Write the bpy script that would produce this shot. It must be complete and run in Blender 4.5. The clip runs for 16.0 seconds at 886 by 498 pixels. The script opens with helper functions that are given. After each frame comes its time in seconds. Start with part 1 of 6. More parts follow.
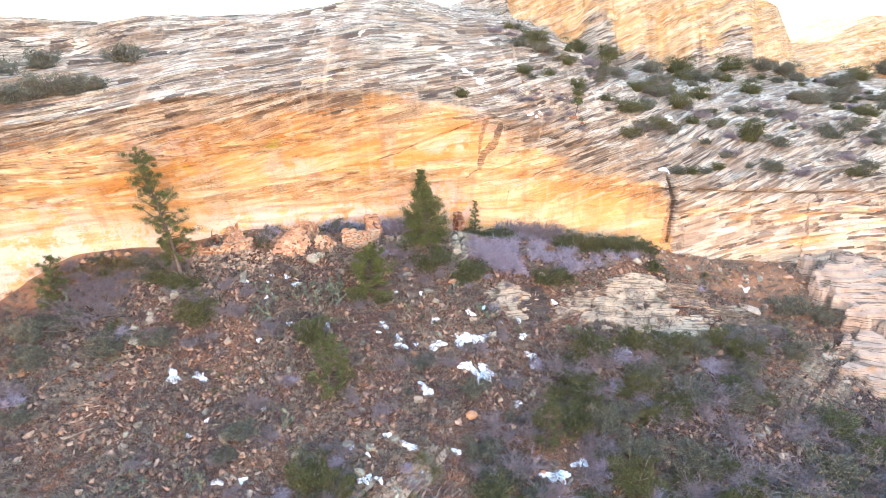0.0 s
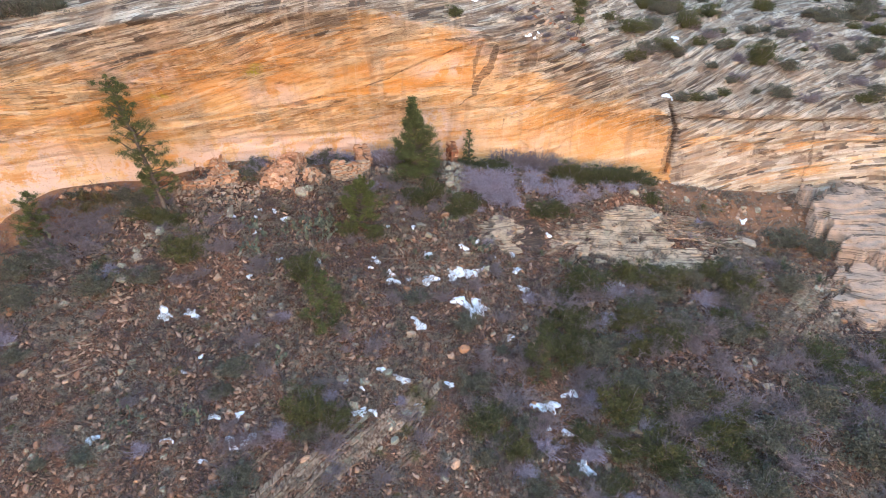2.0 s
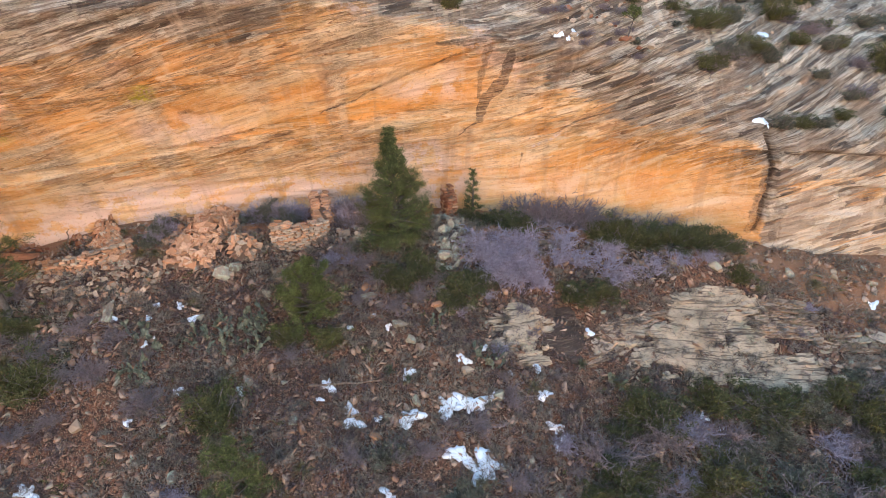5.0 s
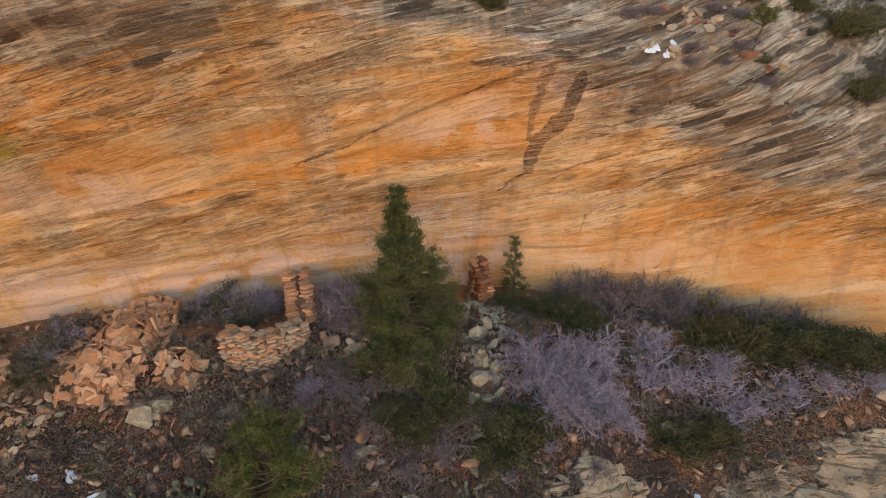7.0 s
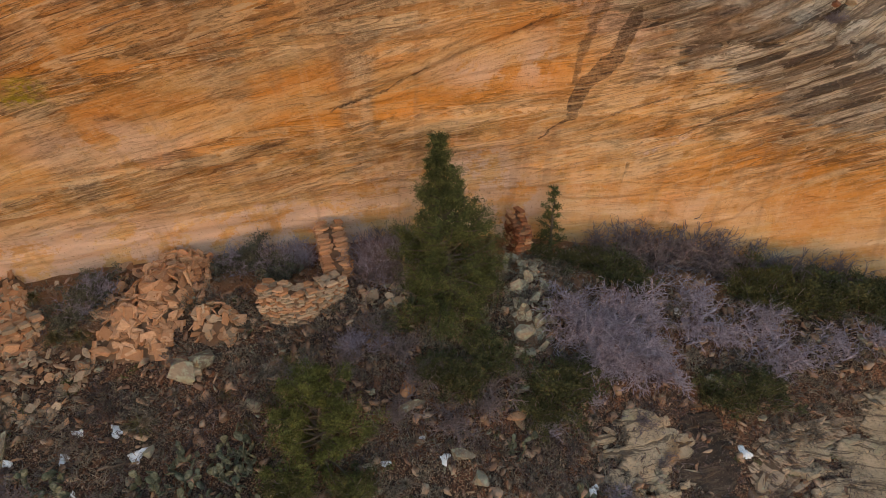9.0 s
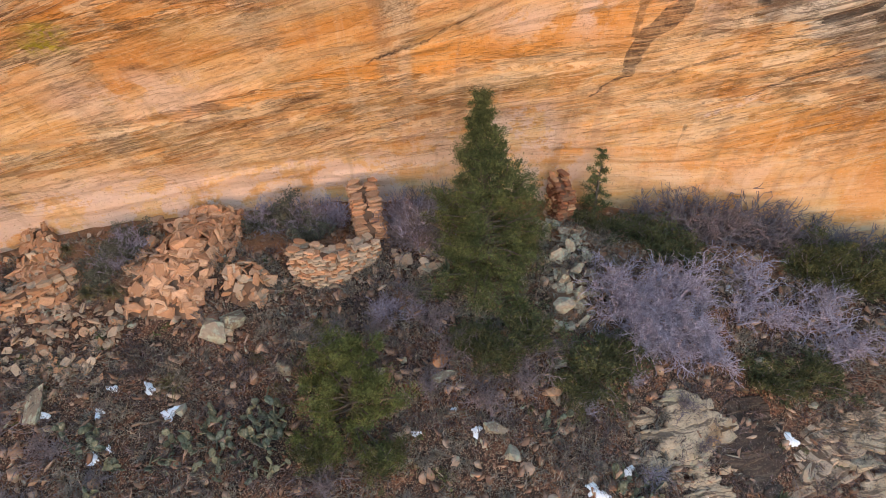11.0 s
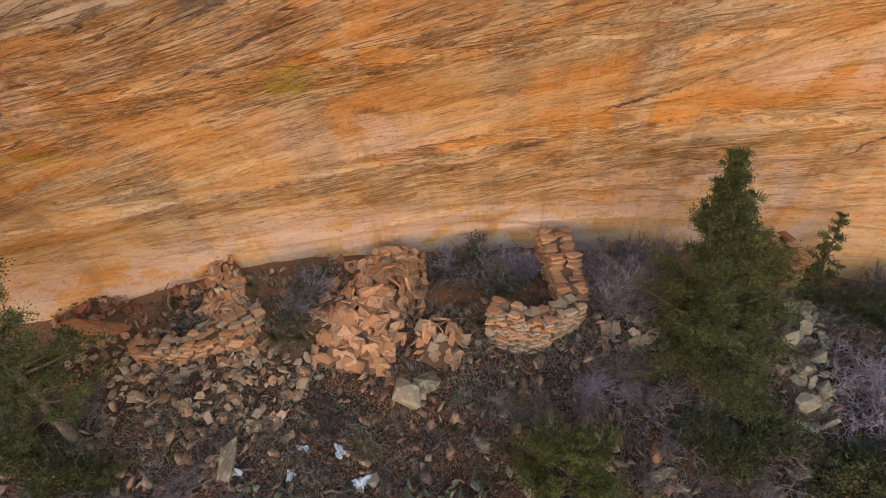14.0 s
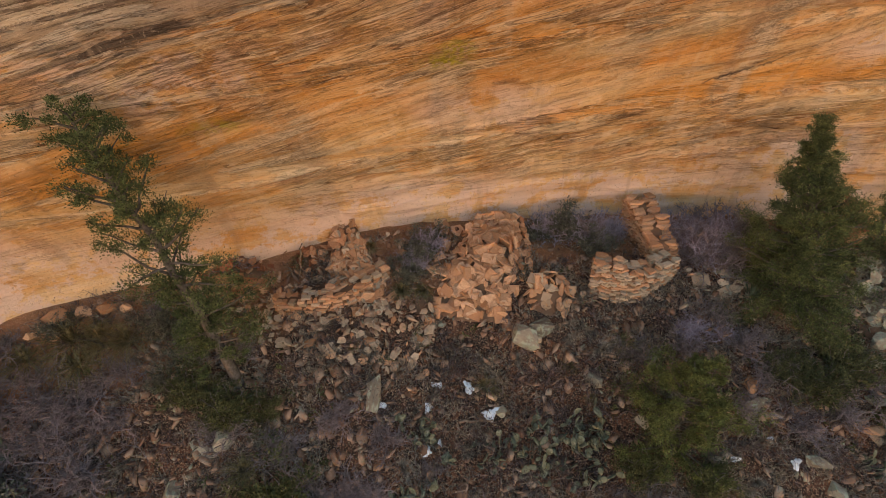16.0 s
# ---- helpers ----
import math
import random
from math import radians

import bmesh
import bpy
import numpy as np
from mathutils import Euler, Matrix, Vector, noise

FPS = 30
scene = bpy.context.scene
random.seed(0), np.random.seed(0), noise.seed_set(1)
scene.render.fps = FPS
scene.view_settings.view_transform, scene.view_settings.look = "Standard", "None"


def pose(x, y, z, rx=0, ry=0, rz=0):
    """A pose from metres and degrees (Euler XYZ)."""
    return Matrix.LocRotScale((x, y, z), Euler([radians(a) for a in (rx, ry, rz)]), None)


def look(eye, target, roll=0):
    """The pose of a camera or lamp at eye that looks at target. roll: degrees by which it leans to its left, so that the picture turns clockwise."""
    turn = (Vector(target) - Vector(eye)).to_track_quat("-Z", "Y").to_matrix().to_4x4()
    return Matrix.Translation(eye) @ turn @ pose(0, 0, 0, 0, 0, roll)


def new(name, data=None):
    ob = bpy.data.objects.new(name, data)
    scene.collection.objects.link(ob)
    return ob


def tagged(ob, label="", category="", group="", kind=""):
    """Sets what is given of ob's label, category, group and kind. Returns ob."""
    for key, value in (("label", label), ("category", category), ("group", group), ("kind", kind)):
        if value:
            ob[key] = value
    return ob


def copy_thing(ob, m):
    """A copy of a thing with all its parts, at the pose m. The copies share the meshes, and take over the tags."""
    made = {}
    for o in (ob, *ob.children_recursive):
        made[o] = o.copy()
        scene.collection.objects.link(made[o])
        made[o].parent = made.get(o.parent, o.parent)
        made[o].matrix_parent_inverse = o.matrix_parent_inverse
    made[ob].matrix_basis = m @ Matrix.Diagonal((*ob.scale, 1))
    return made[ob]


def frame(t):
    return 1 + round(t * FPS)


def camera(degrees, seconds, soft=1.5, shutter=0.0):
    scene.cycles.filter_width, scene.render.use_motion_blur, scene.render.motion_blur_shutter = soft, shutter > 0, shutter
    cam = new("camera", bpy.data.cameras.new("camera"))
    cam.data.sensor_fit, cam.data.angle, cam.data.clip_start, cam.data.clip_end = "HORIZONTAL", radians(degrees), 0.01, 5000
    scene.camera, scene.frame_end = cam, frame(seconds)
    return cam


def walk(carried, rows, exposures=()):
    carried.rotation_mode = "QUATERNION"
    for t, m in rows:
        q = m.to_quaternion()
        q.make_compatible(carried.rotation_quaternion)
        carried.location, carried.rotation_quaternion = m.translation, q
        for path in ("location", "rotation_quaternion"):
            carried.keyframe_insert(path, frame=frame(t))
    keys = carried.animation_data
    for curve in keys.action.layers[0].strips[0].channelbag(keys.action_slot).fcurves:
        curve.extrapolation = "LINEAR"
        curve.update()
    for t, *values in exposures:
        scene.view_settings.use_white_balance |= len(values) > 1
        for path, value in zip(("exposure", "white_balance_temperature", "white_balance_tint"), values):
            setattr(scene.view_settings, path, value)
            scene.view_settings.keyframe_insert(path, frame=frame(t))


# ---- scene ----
cam = camera(79.5, 16.0, soft=0.6)
PATH = [
    (0, (-0.635, -0.502, 5.559), (-0.571, 1.426, 5.03), 0.8),
    (0.5, (-0.668, -0.456, 5.669), (-0.593, 1.433, 5.016), 0.8),
    (1, (-0.607, -0.217, 5.75), (-0.531, 1.618, 4.96), 0.8),
    (1.5, (-0.569, -0.02, 5.815), (-0.492, 1.812, 5.017), 0.9),
    (2, (-0.534, 0.055, 5.776), (-0.451, 1.887, 4.977), 0.8),
    (2.5, (-0.513, 0.369, 5.704), (-0.427, 2.201, 4.906), 0.8),
    (3, (-0.465, 1.063, 5.655), (-0.374, 2.895, 4.859), 0.9),
    (3.2, (-0.429, 1.464, 5.667), (-0.336, 3.295, 4.868), 0.9),
    (5.3, (0.278, 8.489, 5.873), (0.324, 10.307, 5.04), 0.1),
    (5.5, (0.279, 9.209, 5.865), (0.322, 11.028, 5.034), 0.1),
    (5.7, (0.259, 9.969, 5.88), (0.287, 11.787, 5.048), 0.1),
    (6, (0.205, 11.019, 5.917), (0.236, 12.838, 5.086), 0.2),
    (6.5, (0.028, 12.257, 5.945), (0.065, 14.073, 5.109), 0.2),
    (7, (-0.234, 12.716, 5.906), (-0.192, 14.529, 5.065), 0.3),
    (7.5, (-0.532, 12.69, 5.845), (-0.492, 14.503, 5.001), 0.2),
    (8, (-0.828, 12.795, 5.779), (-0.787, 14.61, 4.941), 0.2),
    (8.5, (-0.962, 12.931, 5.74), (-0.919, 14.744, 4.897), 0.2),
    (9, (-1.032, 13.069, 5.749), (-0.983, 14.798, 4.744), 0.3),
    (9.2, (-1.054, 13.11, 5.727), (-1.004, 14.786, 4.638), 0.1),
    (11.3, (-1.225, 13.733, 5.736), (-1.31, 15.356, 4.57), 0.4),
    (11.5, (-1.252, 13.799, 5.732), (-1.357, 15.421, 4.566), 0.4),
    (12, (-1.326, 13.942, 5.776), (-1.457, 15.558, 4.606), 0.4),
    (12.5, (-1.609, 14.155, 5.856), (-1.76, 15.765, 4.679), 0.3),
    (13, (-2.125, 14.369, 5.932), (-2.367, 15.966, 4.752), 0.2),
    (13.5, (-2.86, 14.568, 5.949), (-3.132, 16.164, 4.774), 0.3),
    (14, (-3.709, 14.737, 5.989), (-3.985, 16.334, 4.817), 0.2),
    (14.5, (-4.37, 14.794, 6.018), (-4.651, 16.391, 4.847), 0.1),
    (15, (-4.824, 14.403, 6.037), (-5.111, 15.995, 4.86), -0.0),
    (15.5, (-5.174, 13.667, 6.016), (-5.45, 15.26, 4.839), -0.0),
    (16, (-5.411, 13.26, 6.007), (-5.678, 14.858, 4.834), -0.1),
]
EXPOSURES = [(0, 3.75, 6000, 10), (0.5, 3.52, 5900, 10), (1.5, 3.12, 6000, 10), (2.5, 2.88, 6200, 10), (3.2, 2.36, 6600, 10), (5.3, 2.85, 6200, 10), (7.0, 2.2, 7300, 10), (9.2, 1.9, 7900, 10), (11.3, 2.73, 6700, 10), (12.5, 2.68, 6800, 10), (14.0, 2.3, 7400, 10), (16, 2.05, 7600, 10)]
walk(cam, [(t, look(eye, target, roll)) for t, eye, target, roll in PATH], EXPOSURES)

# ---- world and sun: the sun stands low behind the cliff, so the whole slope lies in open shade ----
SUN_ELEV, SUN_AZ = 9.0, 10.0          # degrees up, degrees to the left of straight ahead
world = bpy.data.worlds.new("sky")
scene.world = world
world.use_nodes = True
wn = world.node_tree
wn.nodes.clear()
sky = wn.nodes.new("ShaderNodeTexSky")
sky.sky_type = "NISHITA"
sky.sun_disc = False
sky.sun_elevation = radians(SUN_ELEV)
sky.sun_rotation = radians(-SUN_AZ)
sky.air_density, sky.dust_density, sky.ozone_density = 1.0, 2.0, 1.0
bg = wn.nodes.new("ShaderNodeBackground")
bg.inputs["Strength"].default_value = 0.15
wo = wn.nodes.new("ShaderNodeOutputWorld")
wn.links.new(sky.outputs["Color"], bg.inputs["Color"])
wn.links.new(bg.outputs[0], wo.inputs["Surface"])
sun = new("sun", bpy.data.lights.new("sun", "SUN"))
sun.data.energy, sun.data.angle, sun.data.color = 5.0, radians(0.5), (1.0, 0.9, 0.76)
sa, se = radians(SUN_AZ), radians(SUN_ELEV)
sun.matrix_world = look((-40 * math.sin(sa) * math.cos(se), 40 * math.cos(sa) * math.cos(se), 40 * math.sin(se)), (0, 0, 0))

# ---- numeric helpers ----
def hash2(i, j, seed):
    h = np.sin(i * 127.1 + j * 311.7 + seed * 74.7) * 43758.5453
    return h - np.floor(h)


def vnoise(x, y, seed=0):
    """Smooth value noise, 0 to 1."""
    x, y = np.asarray(x, float), np.asarray(y, float)
    i, j = np.floor(x), np.floor(y)
    u, v = x - i, y - j
    u, v = u * u * (3 - 2 * u), v * v * (3 - 2 * v)
    a = hash2(i, j, seed) * (1 - u) + hash2(i + 1, j, seed) * u
    b = hash2(i, j + 1, seed) * (1 - u) + hash2(i + 1, j + 1, seed) * u
    return a * (1 - v) + b * v


def fbm(x, y, seed=0, octaves=4):
    total, amp, norm = 0.0, 1.0, 0.0
    for k in range(octaves):
        total = total + amp * vnoise(x * 2 ** k, y * 2 ** k, seed + 13 * k)
        norm += amp
        amp *= 0.5
    return total / norm


def softplus(d, k=0.35):
    return k * np.logaddexp(0, np.asarray(d, float) / k)


def smooth(a, b, x):
    t = np.clip((np.asarray(x, float) - a) / (b - a), 0, 1)
    return t * t * (3 - 2 * t)


def knob(x, y, cx, cy, r):
    return np.exp(-((x - cx) ** 2 + (y - cy) ** 2) / (r * r))


def wall_base(x):
    """Plan line of the cliff's foot."""
    x = np.asarray(x, float)
    xl = np.where(x < -15, -15 - 12 * np.tanh((-15 - x) / 12), x)
    y = 23.7 - 0.0245 * (xl - 1.5) ** 2
    yr = 21.75 - 0.02 * (x - 10)
    k = smooth(8.6, 10.6, x)
    return y * (1 - k) + yr * k


def ground_z(x, y):
    """Height of the talus slope under the cliff."""
    x, y = np.asarray(x, float), np.asarray(y, float)
    xc = 15 * np.tanh(x / 15)
    d = softplus(21 - y)
    dn = 30 * np.tanh(d / 30)
    z = -0.03 - 0.082 * xc - 0.705 * dn - 0.001 * dn * xc + 0.0011 * np.minimum(dn, 12) * xc ** 2 + 0.005 * np.minimum(dn, 14) ** 2
    z = z - 0.313 * np.exp(-((x - 5) / 3) ** 2) * np.clip(d, 0, 1.5)
    z = z + 0.55 * knob(x, y, 8.0, 20.6, 1.5) + 0.15 * knob(x, y, 10.8, 21.8, 1.6) + 0.35 * knob(x, y, -9.6, 17.6, 1.6)
    z = z + 0.2 * knob(x, y, -7.6, 18.2, 1.2) - 0.35 * knob(x, y, -8.1, 15.2, 2.0) - 0.45 * knob(x, y, 12.6, 19.4, 1.5)
    z = z - 0.30 * smooth(-12.5, -10.5, x) * (1 - np.exp(-np.maximum(-x, 0) / 4)) * smooth(-1.9, -0.5, y - wall_base(x))
    z = z + 0.45 * smooth(-11.9, -13.4, x) * smooth(16.6, 18.2, y)
    z = z - 0.26 * knob(x, y, -3.5, 20.65, 0.95) - 0.18 * knob(x, y, -5.9, 19.9, 0.9)
    near = np.exp(-(np.maximum(np.abs(x) - 18, 0) / 10) ** 2) * np.exp(-(np.maximum(4 - y, 0) / 12) ** 2)
    z = z + near * (0.30 * (fbm(x * 0.55, y * 0.55, 3) - 0.5) + 0.10 * (fbm(x * 2.2, y * 2.2, 8) - 0.5))
    z = z + 0.35 * smooth(-9.5, -12.5, x) * smooth(16.5, 19.5, y)
    z = z + 55 * smooth(-38, -125, y) * (0.8 + 0.4 * fbm(x / 40, y / 40, 17))      # unseen far side of the canyon, added behind the camera to bounce sunlight
    far = np.maximum(np.abs(x) - 60, 0) + np.maximum(-y - 60, 0)
    return z + 12 * (1 - np.exp(-far / 300)) * (fbm(x / 90, y / 90, 21) - 0.3)


def gz(x, y):
    return float(ground_z(x, y))


def wall_rim(x):
    """Height at which the face rolls back into the slickrock slope."""
    return np.interp(x, [-40, -16, -12, -9, -3, 1.5, 4, 6, 8, 9.6, 10.4, 13, 40],
                     [4.0, 4.4, 4.9, 5.6, 6.0, 5.1, 4.8, 4.3, 3.2, 2.2, 1.8, 1.7, 1.6])


def wall_y(x, z):
    """Plan place of the face at a height below its rim."""
    lean = np.interp(x, [-30, -12, -4, 1, 7, 10], [0.9, 1.3, 1.4, 0.66, 0.2, 0.0])
    q = np.clip((np.asarray(z, float) - 0.4) / 3.0, 0, None)
    return wall_base(x) - lean * q ** 1.3


def cliff_point(x, s):
    """The undetailed cliff: s is 0 to 1 up the face, then metres + 1 back along the slope above."""
    zr = wall_rim(x)
    f = np.clip(s, 0, 1)
    z = -4.0 + (zr + 4.0) * f
    y = wall_y(x, np.maximum(z, -0.5))
    d = np.maximum(s - 1, 0)
    steep = np.interp(x, [-40, -10, 0, 6, 10, 14, 40], [0.75, 0.75, 0.85, 0.95, 1.0, 0.9, 0.8])
    rise = np.interp(x, [-40, -14, -9, -3, 4, 10, 40], [0.12, 0.14, 0.24, 0.34, 0.36, 0.34, 0.30])
    h = steep * 2.6 * (1 - np.exp(-d / 2.6)) + rise * d * np.exp(-d / 60)
    butte = smooth(0.5, 6, x) * smooth(27, 23, x) + 0.8 * smooth(27, 31, x)
    h = h + 5.0 * butte * smooth(15.5, 17.5, d + 0.8 * np.sin(x * 0.7) + 0.5 * np.sin(x * 1.9))
    left = smooth(-8, -13, x)
    h = h + 1.1 * left * smooth(6.0, 7.2, d + 0.6 * np.sin(x * 0.9))
    return y + d, z + h


# ---- materials ----
class Nodes:
    """A short way to write a node material."""
    def __init__(self, name, rough=0.9, spec=0.2):
        self.mat = bpy.data.materials.new(name)
        self.mat.use_nodes = True
        self.t = self.mat.node_tree
        self.b = self.t.nodes["Principled BSDF"]
        self.b.inputs["Roughness"].default_value = rough
        self.b.inputs["Specular IOR Level"].default_value = spec

    def put(self, socket, v):
        if isinstance(v, bpy.types.NodeSocket):
            self.t.links.new(v, socket)
        else:
            socket.default_value = (*v, 1) if isinstance(v, tuple) and len(v) == 3 and socket.type == "RGBA" else v

    def node(self, kind, **inputs):
        n = self.t.nodes.new(kind)
        for k, v in inputs.items():
            self.put(n.inputs[k.replace("_", " ")], v)
        return n

    def attr(self, name):
        n = self.t.nodes.new("ShaderNodeAttribute")
        n.attribute_name = name
        return n.outputs["Fac"]

    def place(self):
        return self.t.nodes.new("ShaderNodeNewGeometry").outputs["Position"]

    def local(self):
        return self.t.nodes.new("ShaderNodeTexCoord").outputs["Object"]

    def island(self):
        return self.t.nodes.new("ShaderNodeNewGeometry").outputs["Random Per Island"]

    def each(self):
        return self.t.nodes.new("ShaderNodeObjectInfo").outputs["Random"]

    def vec(self, x, y, z=0.0):
        return self.node("ShaderNodeCombineXYZ", X=x, Y=y, Z=z).outputs[0]

    def math(self, op, a, b=0.0, c=0.0):
        n = self.t.nodes.new("ShaderNodeMath")
        n.operation = op
        for k, v in enumerate((a, b, c)):
            self.put(n.inputs[k], v)
        return n.outputs[0]

    def noise(self, vector, scale, detail=4.0, rough=0.55):
        return self.node("ShaderNodeTexNoise", Vector=vector, Scale=scale, Detail=detail, Roughness=rough).outputs["Fac"]

    def ramp(self, fac, *stops):
        n = self.t.nodes.new("ShaderNodeValToRGB")
        self.put(n.inputs[0], fac)
        e = n.color_ramp.elements
        while len(e) < len(stops):
            e.new(0.5)
        for el, (p, c) in zip(e, stops):
            el.position, el.color = p, ((c, c, c, 1) if isinstance(c, (int, float)) else (*c, 1))
        return n.outputs[0]

    def mix(self, fac, a, b, how="MIX"):
        n = self.t.nodes.new("ShaderNodeMix")
        n.data_type, n.blend_type = "RGBA", how
        self.put(n.inputs[0], fac)
        self.put(n.inputs[6], a)
        self.put(n.inputs[7], b)
        return n.outputs[2]

    def finish(self, color, bump=None, strength=0.4, dist=0.02, rough=None):
        self.put(self.b.inputs["Base Color"], color)
        if rough is not None:
            self.put(self.b.inputs["Roughness"], rough)
        if bump is not None:
            n = self.node("ShaderNodeBump", Height=bump, Strength=strength, Distance=dist)
            self.put(self.b.inputs["Normal"], n.outputs[0])
        return self.mat


# Cross-bedded sets, lowest first: foot height, its slope, wave, wave length and phase; then the laminae's slope, bow and the bow's middle.
SETS = [(-99.0, 0.0, 0.0, 0.3, 0.0, 0.005, 0.0, 0.0), (1.05, 0.03, 0.14, 0.52, 0.0, 0.06, 0.004, -4.0), (1.85, 0.06, 0.24, 0.43, 0.4, 0.15, 0.0, 0.0),
        (2.7, 0.05, 0.30, 0.37, 2.2, 0.07, 0.006, 0.0), (3.5, 0.11, 0.30, 0.33, 1.0, 0.23, 0.0, 0.0), (4.35, 0.10, 0.35, 0.30, 3.0, 0.16, 0.003, 2.0),
        (5.3, 0.13, 0.40, 0.25, 0.0, 0.26, 0.0, 0.0)]


def make_sandstone():
    m = Nodes("cross_bedded_sandstone", 0.92, 0.15)
    grey, stain_shade, pale = (m.attr(k) for k in ("grey", "stain_shade", "pale"))
    u, w, warp = (m.attr(k) for k in ("u", "w", "warp"))
    p = m.place()
    along = u
    ww = m.math("ADD", w, warp)
    wavy = m.math("ADD", w, m.math("MULTIPLY", m.math("SUBTRACT", m.noise(p, 2.2, 4), 0.5), 0.22))
    bed = None
    for k, (f0, f1, amp, fr, ph, t, c, u0) in enumerate(SETS):
        dev = m.math("SUBTRACT", u, u0)
        h = m.math("MULTIPLY_ADD", m.math("MULTIPLY", dev, dev), c, m.math("MULTIPLY", u, t))
        one = m.math("ADD", m.math("SUBTRACT", ww, h), 7.3 * k)
        if bed is None:
            bed = one
            continue
        foot = m.math("ADD", m.math("MULTIPLY_ADD", u, f1, f0), m.math("MULTIPLY", m.math("SINE", m.math("MULTIPLY_ADD", u, fr, ph)), amp))
        above = m.math("GREATER_THAN", wavy, foot)
        bed = m.math("ADD", m.math("MULTIPLY", one, above), m.math("MULTIPLY", bed, m.math("SUBTRACT", 1.0, above)))

    def strata(fa, fb, seed, detail=4.0, rough=0.6):
        return m.noise(m.vec(m.math("MULTIPLY", along, fa), m.math("MULTIPLY", bed, fb), seed), 1.0, detail, rough)

    def hairline(n, level, width):
        return m.ramp(m.math("ABSOLUTE", m.math("SUBTRACT", n, level)), (0.0, 1.0), (width, 0.0))

    jag = strata(3.5, 32.0, 7.0, 5, 0.7)
    fine = m.math("ADD", m.math("MULTIPLY", strata(1.0, 24.0, 0.0, 6, 0.68), 0.72), m.math("MULTIPLY", jag, 0.28))
    mid = m.math("ADD", m.math("MULTIPLY", strata(0.65, 9.0, 3.0, 5, 0.62), 0.82), m.math("MULTIPLY", jag, 0.18))
    wide = strata(0.25, 2.0, 5.0, 5, 0.65)
    cloud = m.noise(p, 0.6, 5, 0.6)
    blotch = m.noise(p, 2.4, 6, 0.7)
    speck = m.noise(p, 16.0, 6, 0.75)
    lines = m.attr("lines")
    patch = m.math("MULTIPLY", lines, m.ramp(strata(0.4, 1.3, 11.0, 6, 0.65), (0.46, 0.03), (0.56, 1.0)))
    # spalled flakes with crisp edges, drawn out along the beds
    cell = m.node("ShaderNodeTexVoronoi", Vector=m.vec(m.math("MULTIPLY_ADD", blotch, 0.8, m.math("MULTIPLY", along, 0.5)), m.math("MULTIPLY_ADD", blotch, 0.9, m.math("MULTIPLY", bed, 2.3))), Scale=1.0)
    flake = m.node("ShaderNodeSeparateColor", Color=cell.outputs["Color"])
    chip = m.node("ShaderNodeTexVoronoi", Vector=m.vec(m.math("MULTIPLY_ADD", jag, 0.5, m.math("MULTIPLY", along, 1.5)), m.math("MULTIPLY_ADD", speck, 0.5, m.math("MULTIPLY", bed, 8.0)), 2.0), Scale=1.0)
    chip.distance = "CHEBYCHEV"
    slab = m.node("ShaderNodeSeparateColor", Color=chip.outputs["Color"])
    base = m.ramp(wide, (0.34, (0.68, 0.315, 0.10)), (0.44, (0.70, 0.375, 0.14)), (0.53, (0.72, 0.44, 0.205)), (0.64, (0.76, 0.55, 0.335)))
    base = m.mix(m.ramp(cloud, (0.51, 0.0), (0.58, 0.6)), base, (0.68, 0.29, 0.075))
    base = m.mix(m.math("MULTIPLY", m.ramp(flake.outputs[0], (0.62, 0.0), (0.64, 0.42)), 0.8), base, (0.84, 0.60, 0.37))
    base = m.mix(m.math("MULTIPLY", m.ramp(flake.outputs[1], (0.72, 0.0), (0.74, 0.36)), 0.8), base, (0.58, 0.25, 0.085))
    soft = m.math("MULTIPLY", m.ramp(strata(0.7, 2.6, 15.0, 4, 0.6), (0.48, 0.06), (0.55, 1.0)), m.math("MULTIPLY_ADD", lines, 0.7, 0.3))
    base = m.mix(m.math("MULTIPLY", m.ramp(mid, (0.545, 0.0), (0.56, 0.4)), soft), base, (0.85, 0.63, 0.41))
    base = m.mix(m.math("MULTIPLY", m.ramp(mid, (0.425, 0.45), (0.435, 0.0)), soft), base, (0.47, 0.20, 0.08))
    base = m.mix(m.ramp(blotch, (0.38, 0.3), (0.47, 0.0)), base, (0.82, 0.56, 0.34))
    base = m.mix(m.math("MULTIPLY", m.ramp(fine, (0.42, 0.85), (0.445, 0.0)), patch), base, (0.20, 0.11, 0.06))
    base = m.mix(m.math("MULTIPLY", m.ramp(fine, (0.55, 0.0), (0.575, 0.7)), patch), base, (0.86, 0.69, 0.50))
    calm = m.math("MULTIPLY_ADD", lines, 0.85, 0.15)
    base = m.mix(m.math("MULTIPLY", calm, m.ramp(fine, (0.40, 0.5), (0.47, 0.0))), base, (0.36, 0.165, 0.07))
    base = m.mix(m.math("MULTIPLY", calm, m.ramp(fine, (0.53, 0.0), (0.60, 0.45))), base, (0.84, 0.61, 0.38))
    deep, tan = m.attr("deep"), m.attr("tan")
    base = m.mix(m.math("MULTIPLY", deep, m.ramp(m.math("ADD", mid, m.math("MULTIPLY", blotch, 0.5)), (0.68, 0.85), (0.86, 0.4))), base, (0.70, 0.285, 0.055))
    grain = m.noise(p, 26.0, 5, 0.75)
    tancol = m.ramp(grain, (0.36, (0.33, 0.22, 0.14)), (0.47, (0.54, 0.37, 0.23)), (0.62, (0.70, 0.53, 0.37)))
    base = m.mix(m.math("MULTIPLY", tan, m.ramp(m.math("ADD", blotch, m.math("MULTIPLY", mid, 0.6)), (0.62, 0.25), (0.84, 0.9))), base, tancol)
